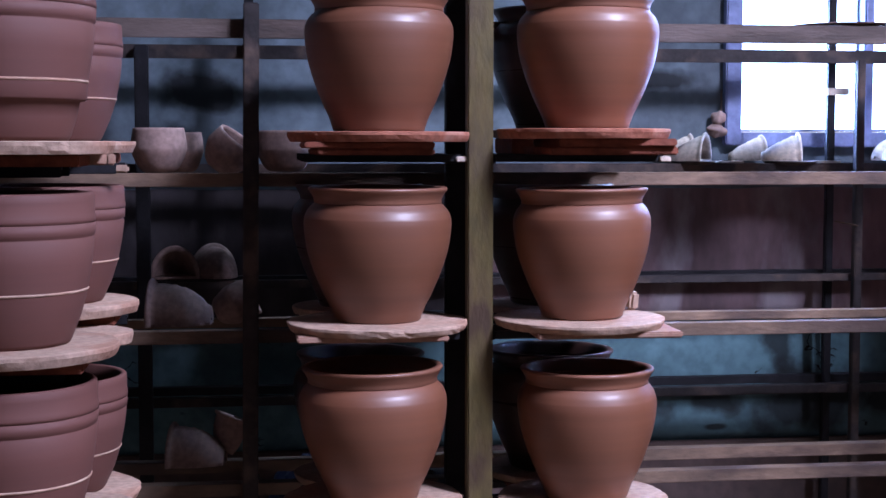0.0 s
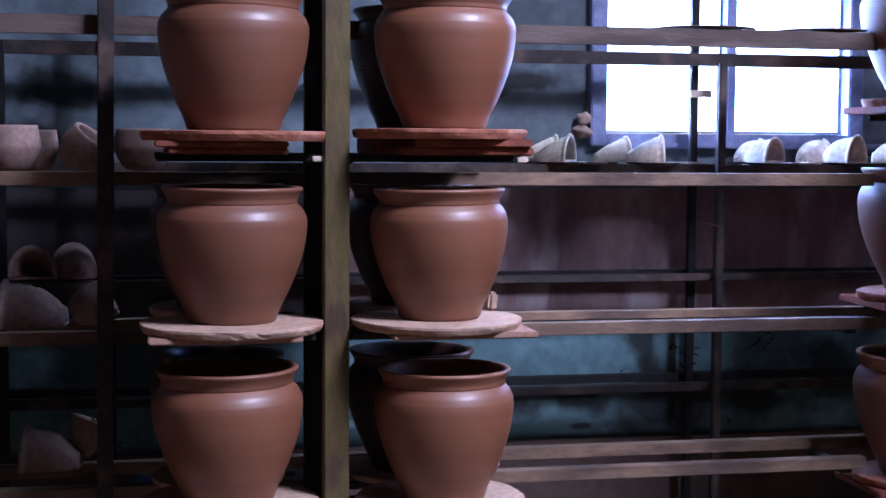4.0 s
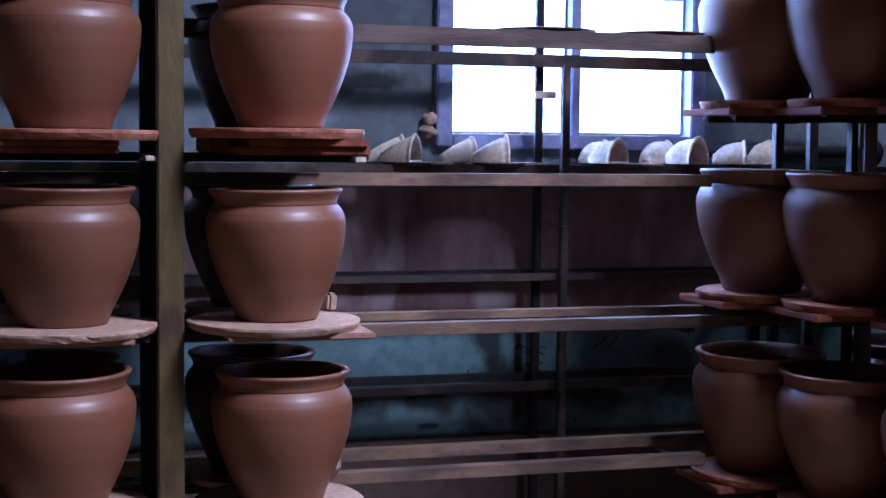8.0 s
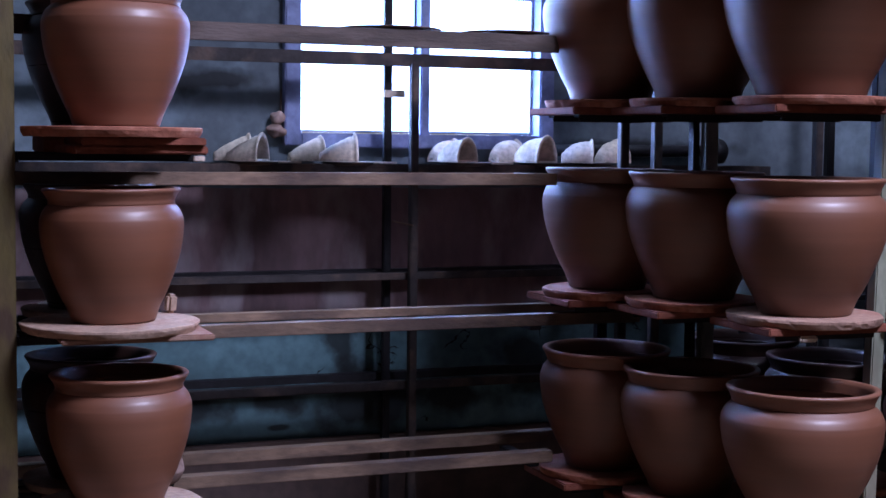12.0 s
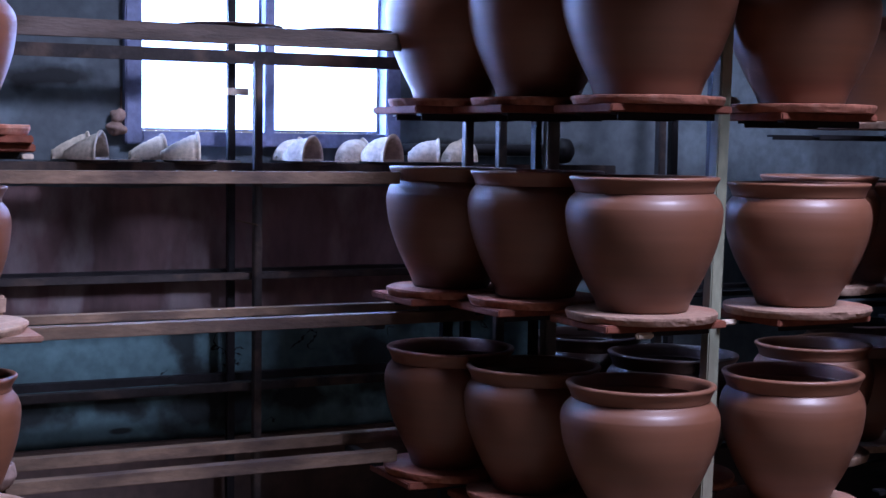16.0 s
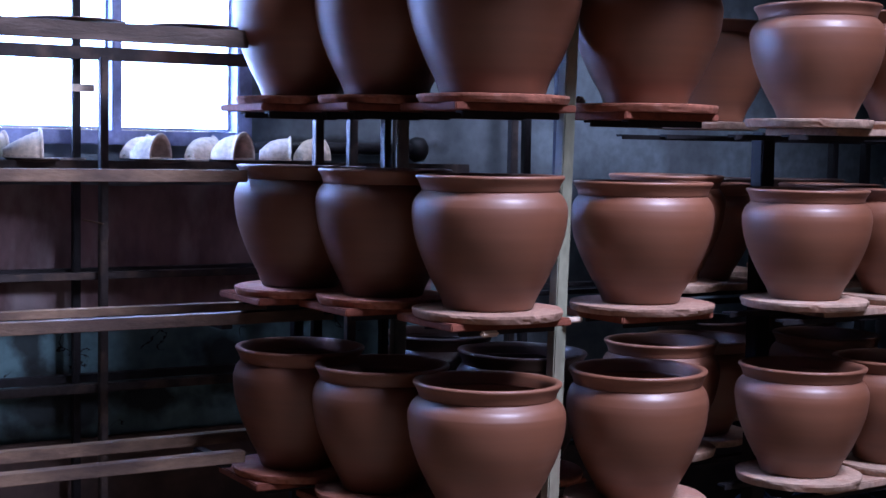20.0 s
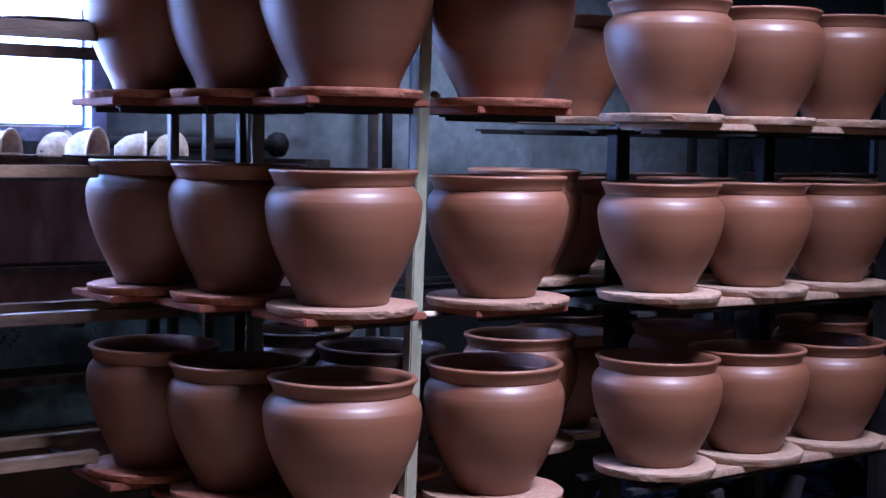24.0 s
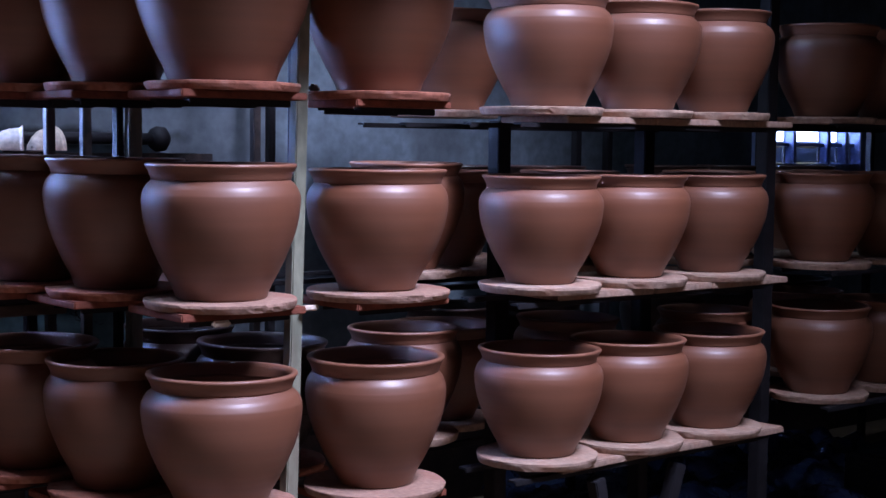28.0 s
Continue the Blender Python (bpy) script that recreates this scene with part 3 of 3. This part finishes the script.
BARREL, BARREL_BOLD, BARREL_LOW = barrel_meshes(0.985, 0.4, False, 1.0), barrel_meshes(1.07, 2.0, True, 1.08), barrel_meshes(0.985, 1.1, False, 0.87)
for x, y, zs in ((-0.313, 2.86, (1.352, 0.980, 0.632)), (-0.290, 3.24, (1.352, 1.018, 0.62))):
    for k, z in enumerate(zs):
        made = BARREL_LOW if y > 3 else BARREL_BOLD if k == 0 else BARREL
        ob = tagged(new("barrel_planter", made[0]), "pale terracotta barrel planter with incised bands", "planter", "banded planters")
        ob.matrix_world = pose(x - (0.008 if y < 3 and k == 0 else 0), y, z, 0, 0, 40 * k)
        new("lip", made[1]).parent = ob
        new("raised_line", made[2]).parent = ob
        disc(x, y, z, 0.205 if y < 3 else 0.19, 0.024)
        tile(x - 0.01, y + (-0.01 if y < 3 else 0.02), z - 0.024, 0.32, 0.18 if y < 3 else 0.2, 0.022)
        if y < 3 and k:
            disc(-0.195, 3.05, z - 0.004, 0.10, 0.022)

left_rack = root("post_rack", (-0.3, 3.0, 0), "dark iron bars carrying the banded planters", "rack", "racks")
for z in (1.306, 0.934, 0.586):
    for y in (2.80, 2.93):
        rail(left_rack, -0.8, -0.20, y, z, 0.02, 0.03, DARK_IRON, "shelf_bar")
for z in (1.306, 0.972, 0.574):
    for y in (3.12, 3.34):
        rail(left_rack, -0.8, -0.13, y, z, 0.02, 0.03, DARK_IRON, "shelf_bar")
bm = bar((-0.15, 3.13, 1.296), (-0.105, 3.13, 1.296), 0.016, 0.016, 0.004)
bmesh.ops.translate(bm, vec=-Vector(left_rack.location), verts=bm.verts)
part("bar_end", bm, BOARD, left_rack, "pale dusty bar end")
for y in (2.76, 3.36):
    post(left_rack, (-0.78, y, 0), (-0.78, y, 1.9), 0.04, 0.04, OLIVE)

# ---- big planter rack ----
grid_rack = root("planter_rack", (2.6, 3.2, 0), "iron planter rack with a pale green leaning post", "rack", "racks")
post(grid_rack, (2.584, 2.945, 0), (2.645, 2.945, 2.35), 0.034, 0.034, PALE_POST, "pale green leaning post")
post(grid_rack, (2.416, 3.394, 0), (2.416, 3.394, 2.35), 0.036, 0.03, PALE_POST)
post(grid_rack, (2.388, 3.425, 0), (2.388, 3.425, 2.35), 0.018, 0.03, DARK_IRON)
for x, y, m in ((2.323, 3.69, IRON), (2.428, 3.69, IRON), (3.187, 3.94, DARK_IRON), (3.035, 3.79, IRON), (2.682, 3.055, DARK_IRON)):
    post(grid_rack, (x, y, 0), (x, y, 2.35), 0.026, 0.026, m)
# front row, second row and back row of each column: x, y, then foot heights and sizes tier by tier
COLUMNS = (
    ((2.403, 2.94, ((1.468, 0.200, 0.207, 0.124, 0.355), (0.968, 0.1765, 0.185, 0.107, 0.315), (0.482, 0.178, 0.189, 0.108, 0.313))),
     (2.294, 3.255, ((1.468, 0.174, 0.182, 0.104, 0.315), (0.975, 0.168, 0.174, 0.100, 0.315), (0.486, 0.171, 0.176, 0.100, 0.315))),
     (2.190, 3.52, ((1.468, 0.174, 0.180, 0.104, 0.315), (0.978, 0.169, 0.175, 0.100, 0.315), (0.505, 0.170, 0.175, 0.100, 0.315)))),
    ((2.828, 2.90, ((1.457, 0.178, 0.184, 0.103, 0.315), (0.970, 0.173, 0.177, 0.0955, 0.300), (0.482, 0.174, 0.178, 0.0955, 0.322))),
     (2.711, 3.25, (None, None, (0.494, 0.172, 0.177, 0.098, 0.318))),
     (2.638, 3.55, (None, None, (0.515, 0.152, 0.160, 0.096, 0.315)))))
for c, col in enumerate(COLUMNS):
    for r, (x, y, tiers) in enumerate(col):
        for k, size in enumerate(tiers):
            if not size:
                continue
            z = size[0]
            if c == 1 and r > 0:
                pot(x, y, *size, BACK_ROW, material=SHADED_CLAY)
            else:
                pot(x, y, *size)
            disc(x, y, z, 0.179 if r == 0 else 0.170, 0.020, material=BOARD_RED if k == 0 or r > 0 else BOARD_MID)
            low = z - 0.020
            w = 0.33 if c == 0 else 0.29
            slab = thing("shelf_slab", box(-w / 2, w / 2, -0.13, 0.13, -0.018, 0, 0.003), TILE, "dark red fired clay shelf slab under kiln boards", "tile", "shelf slabs")
            slab.matrix_world = pose(x, y + 0.02, low, 0, 0, random.uniform(-1, 1))
            for dy in (-0.07, 0.08):
                rail(grid_rack, x - w / 2 + 0.04, x + w / 2 - 0.02, y + dy, low - 0.0185, 0.016, 0.03, DARK_IRON, "shelf_bar")
for x, y, z in ((2.535, 2.90, 1.428), (2.625, 2.975, 1.424), (2.634, 2.912, 0.932), (2.323, 2.812, 0.925)):
    bm = bar((x - 0.022, y, z), (x + 0.024, y, z), 0.014, 0.014, 0.004)
    bmesh.ops.translate(bm, vec=-Vector(grid_rack.location), verts=bm.verts)
    part("bar_end", bm, BISQUE, grid_rack, "pale dusty bar end")

# unseen slabs by the tall posts, added above the view to shade planters
for x, y, w, d, z in ((2.32, 3.09, 0.44, 1.16, 1.945), (2.78, 2.97, 0.40, 0.96, 1.935), (3.40, 3.17, 0.62, 0.36, 1.935), (0.86, 3.30, 0.38, 0.40, 1.80)):
    ob = thing("shelf_slab", box(-w / 2, w / 2, -d / 2, d / 2, -0.022, 0, 0.003), TILE, "unseen dark red clay slab added overhead to shade the planters", "tile", "shelf slabs")
    ob.location = (x, y, z)
    own = grid_rack if x > 2 else near_rack
    for yy in (y - d / 2 + 0.05, y + d / 2 - 0.08):
        rail(own, x - w / 2 - (0.12 if x < 2.5 else 0), x + w / 2 + 0.1, yy, z - 0.0225, 0.016, 0.03, DARK_IRON, "shelf_bar")

# ---- far planter rack ----
far_rack = root("planter_rack", (3.8, 3.0, 0), "dark iron planter rack with square legs", "rack", "racks")
for x, y, w in ((3.395, 3.08, 0.05), (3.995, 3.08, 0.048), (4.515, 3.02, 0.05)):
    post(far_rack, (x, y, 0), (x, y, 2.3 if x > 4.4 else 1.40), w, 0.045, DARK_IRON)
for x, y in ((4.516, 3.9), (4.682, 3.9), (4.86, 3.9), (5.6, 3.9), (6.394, 3.9)):
    post(far_rack, (x, y, 0), (x, y, 1.45), 0.03, 0.03, DARK_IRON)
FAR_Z = (1.434, 0.960, 0.492)
FAR = ((3.370, 2.88), (3.725, 2.88), (4.078, 2.88), (3.50, 3.45), (3.95, 3.36), (4.51, 3.25), (4.718, 2.94), (5.09, 2.94), (5.10, 3.32), (5.48, 2.96))
for x, y in FAR:
    for k, z in enumerate(FAR_Z):
        if y > 3.1 and k == 0 and x > 3.6:
            continue
        zz = z + (0.03 if x > 4.6 and k == 2 else 0)
        size = ((0.166, 0.176, 0.100, 0.300), (0.161, 0.169, 0.092, 0.292), (0.169, 0.176, 0.102, 0.290))[k]
        pot(x + (0.02 if k == 0 and x < 4.0 else 0), y, zz, *size)
        disc(x, y, zz, 0.167, 0.022)
for x, y in ((3.20, 3.26), (3.80, 3.76), (4.20, 3.76), (4.86, 3.76), (5.28, 3.76), (5.66, 3.76)):
    for z in FAR_Z[1:]:
        if x < 3.5:
            pot(x, y, z + 0.02, 0.162, 0.168, 0.095, 0.300)
        else:
            pot(x, y, z, 0.162, 0.168, 0.095, 0.300, BACK_ROW, material=SHADED_CLAY)
        disc(x, y, z + (0.02 if x < 3.5 else 0), 0.16, 0.022)
for k, z in enumerate(FAR_Z):
    for a, b, up in ((3.20, 4.26, 0), (4.56, 5.64, (0, 0, 0.03)[k])):
        for y in (2.78, 2.98, 3.26, 3.46) + ((3.66, 3.86) if k else ()):
            rail(far_rack, a - (0.3 if a < 4 and y > 3.6 else 0), b + (0.2 if a > 4 else 0), y, z + up - (0.042 if a < 4 else 0.0225), 0.014, 0.03, DARK_IRON, "shelf_bar")
    for x in (3.53, 3.89, 4.14):
        up = 0
        tile(x, 2.90, z + up - 0.0225, 0.36, 0.26, 0.0195, random.uniform(-3, 3), "pale fired clay slab bridging two shelf bars").data.materials[0] = BOARD
rail(far_rack, 4.53, 5.7, 3.12, 1.735, 0.02, 0.03, RAIL, "shelf_bar")
post(far_rack, (3.62, 2.80, 0), (3.52, 2.80, 0.41), 0.04, 0.04, DARK_IRON)
post(far_rack, (3.72, 2.80, 0), (3.86, 2.80, 0.41), 0.04, 0.04, DARK_IRON)

# ---- half-round wall planters on the wall rack ----


def half_pot(x, y, z, turn, r=0.058, length=0.105, label="small pale half-round clay wall planter lying on its flat back", material=None, cone=False):
    """Lies on its flat side; the mouth looks along local +x."""
    bm = bmesh.new()
    steps = 20
    shape = (0.30, 0.44, 0.62, 0.80, 0.96) if cone else (0.40, 0.60, 0.82, 0.93, 0.97)
    run = [(1.00, 1.05), (0.975, 1.09), (0.94, 1.07), (0.91, 1.0)]
    for i in range(13):
        t = 0.88 * (1 - i / 12) ** 1.1 + 0.02 * (i < 12)
        k = float(np.interp(t, (0.04, 0.15, 0.35, 0.6, 0.84), shape))
        run.append((t, k + 0.014 * math.sin(t * 46)))
    run.append((0.0, 0.12))
    inn = [(0.04, 0.06), (0.1, 0.2), (0.25, 0.42), (0.6, 0.68), (0.9, 0.86), (0.98, 0.90)]
    rings = []
    for t, k in run[::-1] + inn[::-1]:
        rings.append([bm.verts.new((t * length, r * k * math.cos(math.pi * i / steps), 0.004 + 1.3 * r * k * math.sin(math.pi * i / steps))) for i in range(steps + 1)])
    for a, b in zip(rings, rings[1:]):
        for i in range(steps):
            bm.faces.new((a[i], a[i + 1], b[i + 1], b[i]))
    ob = thing("half_pot", bm, material or BISQUE, label, "wall planter", "half-round wall planters", smooth=True)
    back = bmesh.new()
    vs = []
    for t, k in run[::-1]:
        vs.append((t * length, r * k))
    ring = [(t, w) for t, w in vs] + [(t, -w) for t, w in vs[::-1]]
    f = back.faces.new([back.verts.new((t, w, 0)) for t, w in ring])
    r2 = bmesh.ops.extrude_face_region(back, geom=[f])
    bmesh.ops.translate(back, vec=(0, 0, 0.006), verts=[v for v in r2["geom"] if isinstance(v, bmesh.types.BMVert)])
    part("flat_back", back, material or BISQUE, ob)
    ob.matrix_world = pose(x, y, z, 0, 0, turn)
    return ob


def plate(x, y, z, r, label="thin dark clay plate lying on the rails", t=0.010, material=None):
    """Round shallow plate whose underside is at z."""
    bm = lathe([(0, 0), (r * 0.6, 0), (r * 0.9, t * 0.5), (r, t), (r * 0.97, t * 1.15), (r * 0.85, t * 0.8), (r * 0.55, t * 0.45), (0, t * 0.45)], 40, 0.006, x * 5)
    ob = thing("clay_plate", bm, material or IRON, label, "plate", "plates", smooth=True)
    ob.location = (x, y, z)
    return ob


SHELF = 1.2935
for px, ry, turn, k, cone in ((1.262, 4.075, -5, 1.05, True), (1.290, 4.03, -33, 1.08, True), (1.475, 4.075, 2, 1.0, True), (1.548, 4.02, -10, 1.08, True),
                              (1.900, 4.065, 25, 0.95, False), (1.925, 4.055, -56, 1.0, False), (2.095, 4.065, 30, 1.0, False), (2.170, 4.065, -55, 1.12, False), (2.295, 4.02, -22, 0.98, False), (2.435, 4.05, 25, 1.0, False)):
    half_pot(px, ry, SHELF + 0.006, turn, 0.049 * k, 0.094 * k, cone=cone)
for px, ry, r in ((1.36, 4.02, 0.07), (1.63, 4.02, 0.075), (1.99, 4.02, 0.075), (2.24, 4.02, 0.075), (2.40, 4.03, 0.06)):
    plate(px, ry, SHELF - 0.006, r)
for px in (1.44, 1.72, 2.08):
    bm = box(-0.05, 0.05, -0.03, 0.03, 0, 0.006, 0.001)
    ob = thing("tile_sliver", bm, BISQUE, "pale thin clay sliver lying on the rails", "tile", "clay slivers")
    ob.location = (px, 4.03, SHELF)

# plates on the top rail
plate(1.61, FY + 0.125, 1.6315, 0.135, "broad thin clay plate resting on the top rail", 0.008, DUSTY)
plate(1.925, FY + 0.115, 1.6315, 0.125, "broad thin clay plate resting on the top rail", 0.008, DUSTY)


def bowl(x, y, z, r, h, tilt=(0, 0, 0), label="small grey-brown clay bowl on the rack", close=0.9):
    prof = curve([(r * 0.5, 0.0), (r * 0.72, h * 0.12), (r * 0.97, h * 0.45), (r, h * 0.62), (r * close, h)], 4)
    inn = curve([(r * close - 0.008, h * 0.99), (r - 0.010, h * 0.6), (r * 0.9 - 0.008, h * 0.4), (r * 0.45, 0.012)], 4)
    bm = lathe([(0, 0)] + prof + inn + [(0, 0.01)], 40, 0.008, x * 9)
    ob = thing("clay_bowl", bm, DUSTY, label, "bowl", "small bowls", smooth=True)
    ob.matrix_world = pose(x, y, z, *tilt)
    return ob


# bowls at the dim end of the rack
bowl(-0.072, 3.60, 1.279, 0.066, 0.105)
bowl(-0.02, 3.67, 1.279, 0.05, 0.095)
bowl(0.060, 3.64, 1.290, 0.058, 0.09, (12, 38, 0), "small grey-brown clay bowl tipped on its side")
bowl(0.225, 3.72, 1.279, 0.07, 0.10)
DIM = "dusty brown half-round wall planter in the dim rack"
half_pot(-0.061, 4.085, 0.992, -88, 0.060, 0.105, DIM, DUSTY)
half_pot(0.066, 3.975, 0.992, 105, 0.060, 0.10, DIM, DUSTY)
half_pot(0.046, 3.60, 0.920, 172, 0.074, 0.145, DIM, DUSTY)
bowl(0.055, 3.72, 0.930, 0.052, 0.10, (20, 62, 20), "small dark clay jug lying on its side")
half_pot(0.072, 3.66, 0.570, 168, 0.068, 0.13, DIM, DUSTY)
half_pot(0.085, 3.74, 0.585, -75, 0.05, 0.09, DIM, DUSTY).matrix_world = pose(0.085, 3.70, 0.585, 0, -68, 20)

# drain pipe along the wall, a hanging lump by the window, tape and wire on the posts
bm = lathe([(0, 0), (0.018, 0), (0.018, 0.56), (0, 0.56)], 20)
bmesh.ops.transform(bm, matrix=pose(2.30, 4.085, 1.337, 0, 90, 0), verts=bm.verts)
pipe = thing("pipe", bm, DARK_IRON, "short dark iron pipe fixed along the wall", "pipe", smooth=True)
bm = lathe([(0, 0), (0.03, 0.004), (0.04, 0.02), (0.038, 0.045), (0.02, 0.06), (0, 0.062)], 20)
bmesh.ops.transform(bm, matrix=pose(2.84, 4.085, 1.337, 0, 90, 0), verts=bm.verts)
part("cap", bm, DARK_IRON, pipe, "rounded dark pipe end", True)
cord = thing("hanging_lump", bar((1.462, 4.118, 1.375), (1.463, 4.12, 1.50), 0.005, 0.005, 0.001), IRON, "dusty clay lumps hung on a cord beside the window", "ornament")
for dx, dz, r, flat in ((1.452, 1.417, 0.021, 1.05), (1.446, 1.384, 0.026, 0.75)):
    bm = bmesh.new()
    bmesh.ops.create_uvsphere(bm, u_segments=20, v_segments=14, radius=r)
    for v in bm.verts:
        v.co *= 1 + 0.45 * noise.noise(v.co * 55 + Vector((dz * 50, 0, 0)))
        v.co.z *= flat
    bmesh.ops.translate(bm, vec=(dx, 4.108, dz), verts=bm.verts)
    part("lump", bm, DUSTY, cord, smooth=True)
thing("tape", box(1.740, 1.802, 4.028, 4.0325, 1.482, 1.502), BISQUE, "strip of pale tape round a thin post", "tape")
thing("wire", bar((1.768, 4.03, 1.13), (1.80, 3.945, 1.122), 0.004, 0.004, 0.0005), RAIL, "short bent wire tying two posts", "wire")

# small lump behind a planter, bar ends
scrap = thing("clay_lump", box(-0.016, 0.016, -0.012, 0.012, 0, 0.020, 0.007), BOARD, "small grey clay scrap lying on a kiln board", "scrap")
scrap.matrix_world = pose(2.716, 3.020, 1.457, 0, 6, 25)
bowl(1.005, 3.47, 0.552, 0.050, 0.060, label="small brown clay bowl beside a planter")
for x, w in ((-0.155, 0.045), (-0.128, 0.016)):
    block = thing("clay_block", box(-w / 2, w / 2, -0.03, 0.03, 0, 0.0215, 0.003), BOARD, "small pale clay block propping a kiln board", "block", "clay blocks")
    block.matrix_world = pose(x, 2.99, 1.3062, 0, 0, 4)
lump = thing("clay_lump", box(-0.012, 0.012, -0.012, 0.012, 0, 0.042, 0.006), BOARD, "small upright clay prop on a kiln board", "prop")
lump.matrix_world = pose(0.990, 3.300, 0.973, 3, 4, 20)
for x in (0.586, 1.032):
    bm = bar((x - 0.012, 3.192, 1.314), (x + 0.012, 3.192, 1.314), 0.016, 0.012, 0.002)
    bmesh.ops.translate(bm, vec=-Vector(near_rack.location), verts=bm.verts)
    part("bar_end", bm, BISQUE, near_rack, "pale dusty bar end")

# dark plastic sheeting and a low slab on the floor behind the far rack
TARP = mat("dark_blue_sheeting", (0.02, 0.03, 0.07), rough=0.28, spread=0.3, scale=4, fine=30, bump=0.5, bump_scale=14, sheen=0.6)
bm = bmesh.new()
nx, ny = 60, 44
grid = [[bm.verts.new((-0.9 + 1.8 * i / nx, -0.55 + 1.1 * j / ny, 0.012 + 0.13 * abs(noise.noise((i * 0.11, j * 0.13, 1.0))) + 0.06 * abs(noise.noise((i * 0.31, j * 0.3, 5.0))))) for j in range(ny + 1)] for i in range(nx + 1)]
for i in range(nx):
    for j in range(ny):
        bm.faces.new((grid[i][j], grid[i + 1][j], grid[i + 1][j + 1], grid[i][j + 1]))
tarp = thing("plastic_sheet", bm, TARP, "crumpled dark blue plastic sheeting on the floor", "sheeting", smooth=True)
tarp.location = (5.1, 3.5, 0.0)
bm = bmesh.new()
bmesh.ops.create_uvsphere(bm, u_segments=40, v_segments=28, radius=1)
for v in bm.verts:
    k = 1 + 0.22 * abs(noise.noise(v.co * 3.1)) + 0.10 * abs(noise.noise(v.co * 8.0 + Vector((4, 1, 2))))
    v.co = Vector((v.co.x * 0.15 * k, v.co.y * 0.11 * k, max(0.0, 0.27 + v.co.z * 0.26 * k)))
heap = thing("plastic_bundle", bm, TARP, "dark blue plastic bundle standing on the floor behind the rack", "bundle", smooth=True)
heap.location = (0.30, 3.82, 0.0)
slab = thing("low_slab", box(-0.45, 0.45, -0.3, 0.3, 0, 0.2, 0.01), LOW_BOUNCE, "low dark concrete slab standing on the floor", "slab")
slab.matrix_world = pose(5.75, 2.98, 0, 0, 0, 10)
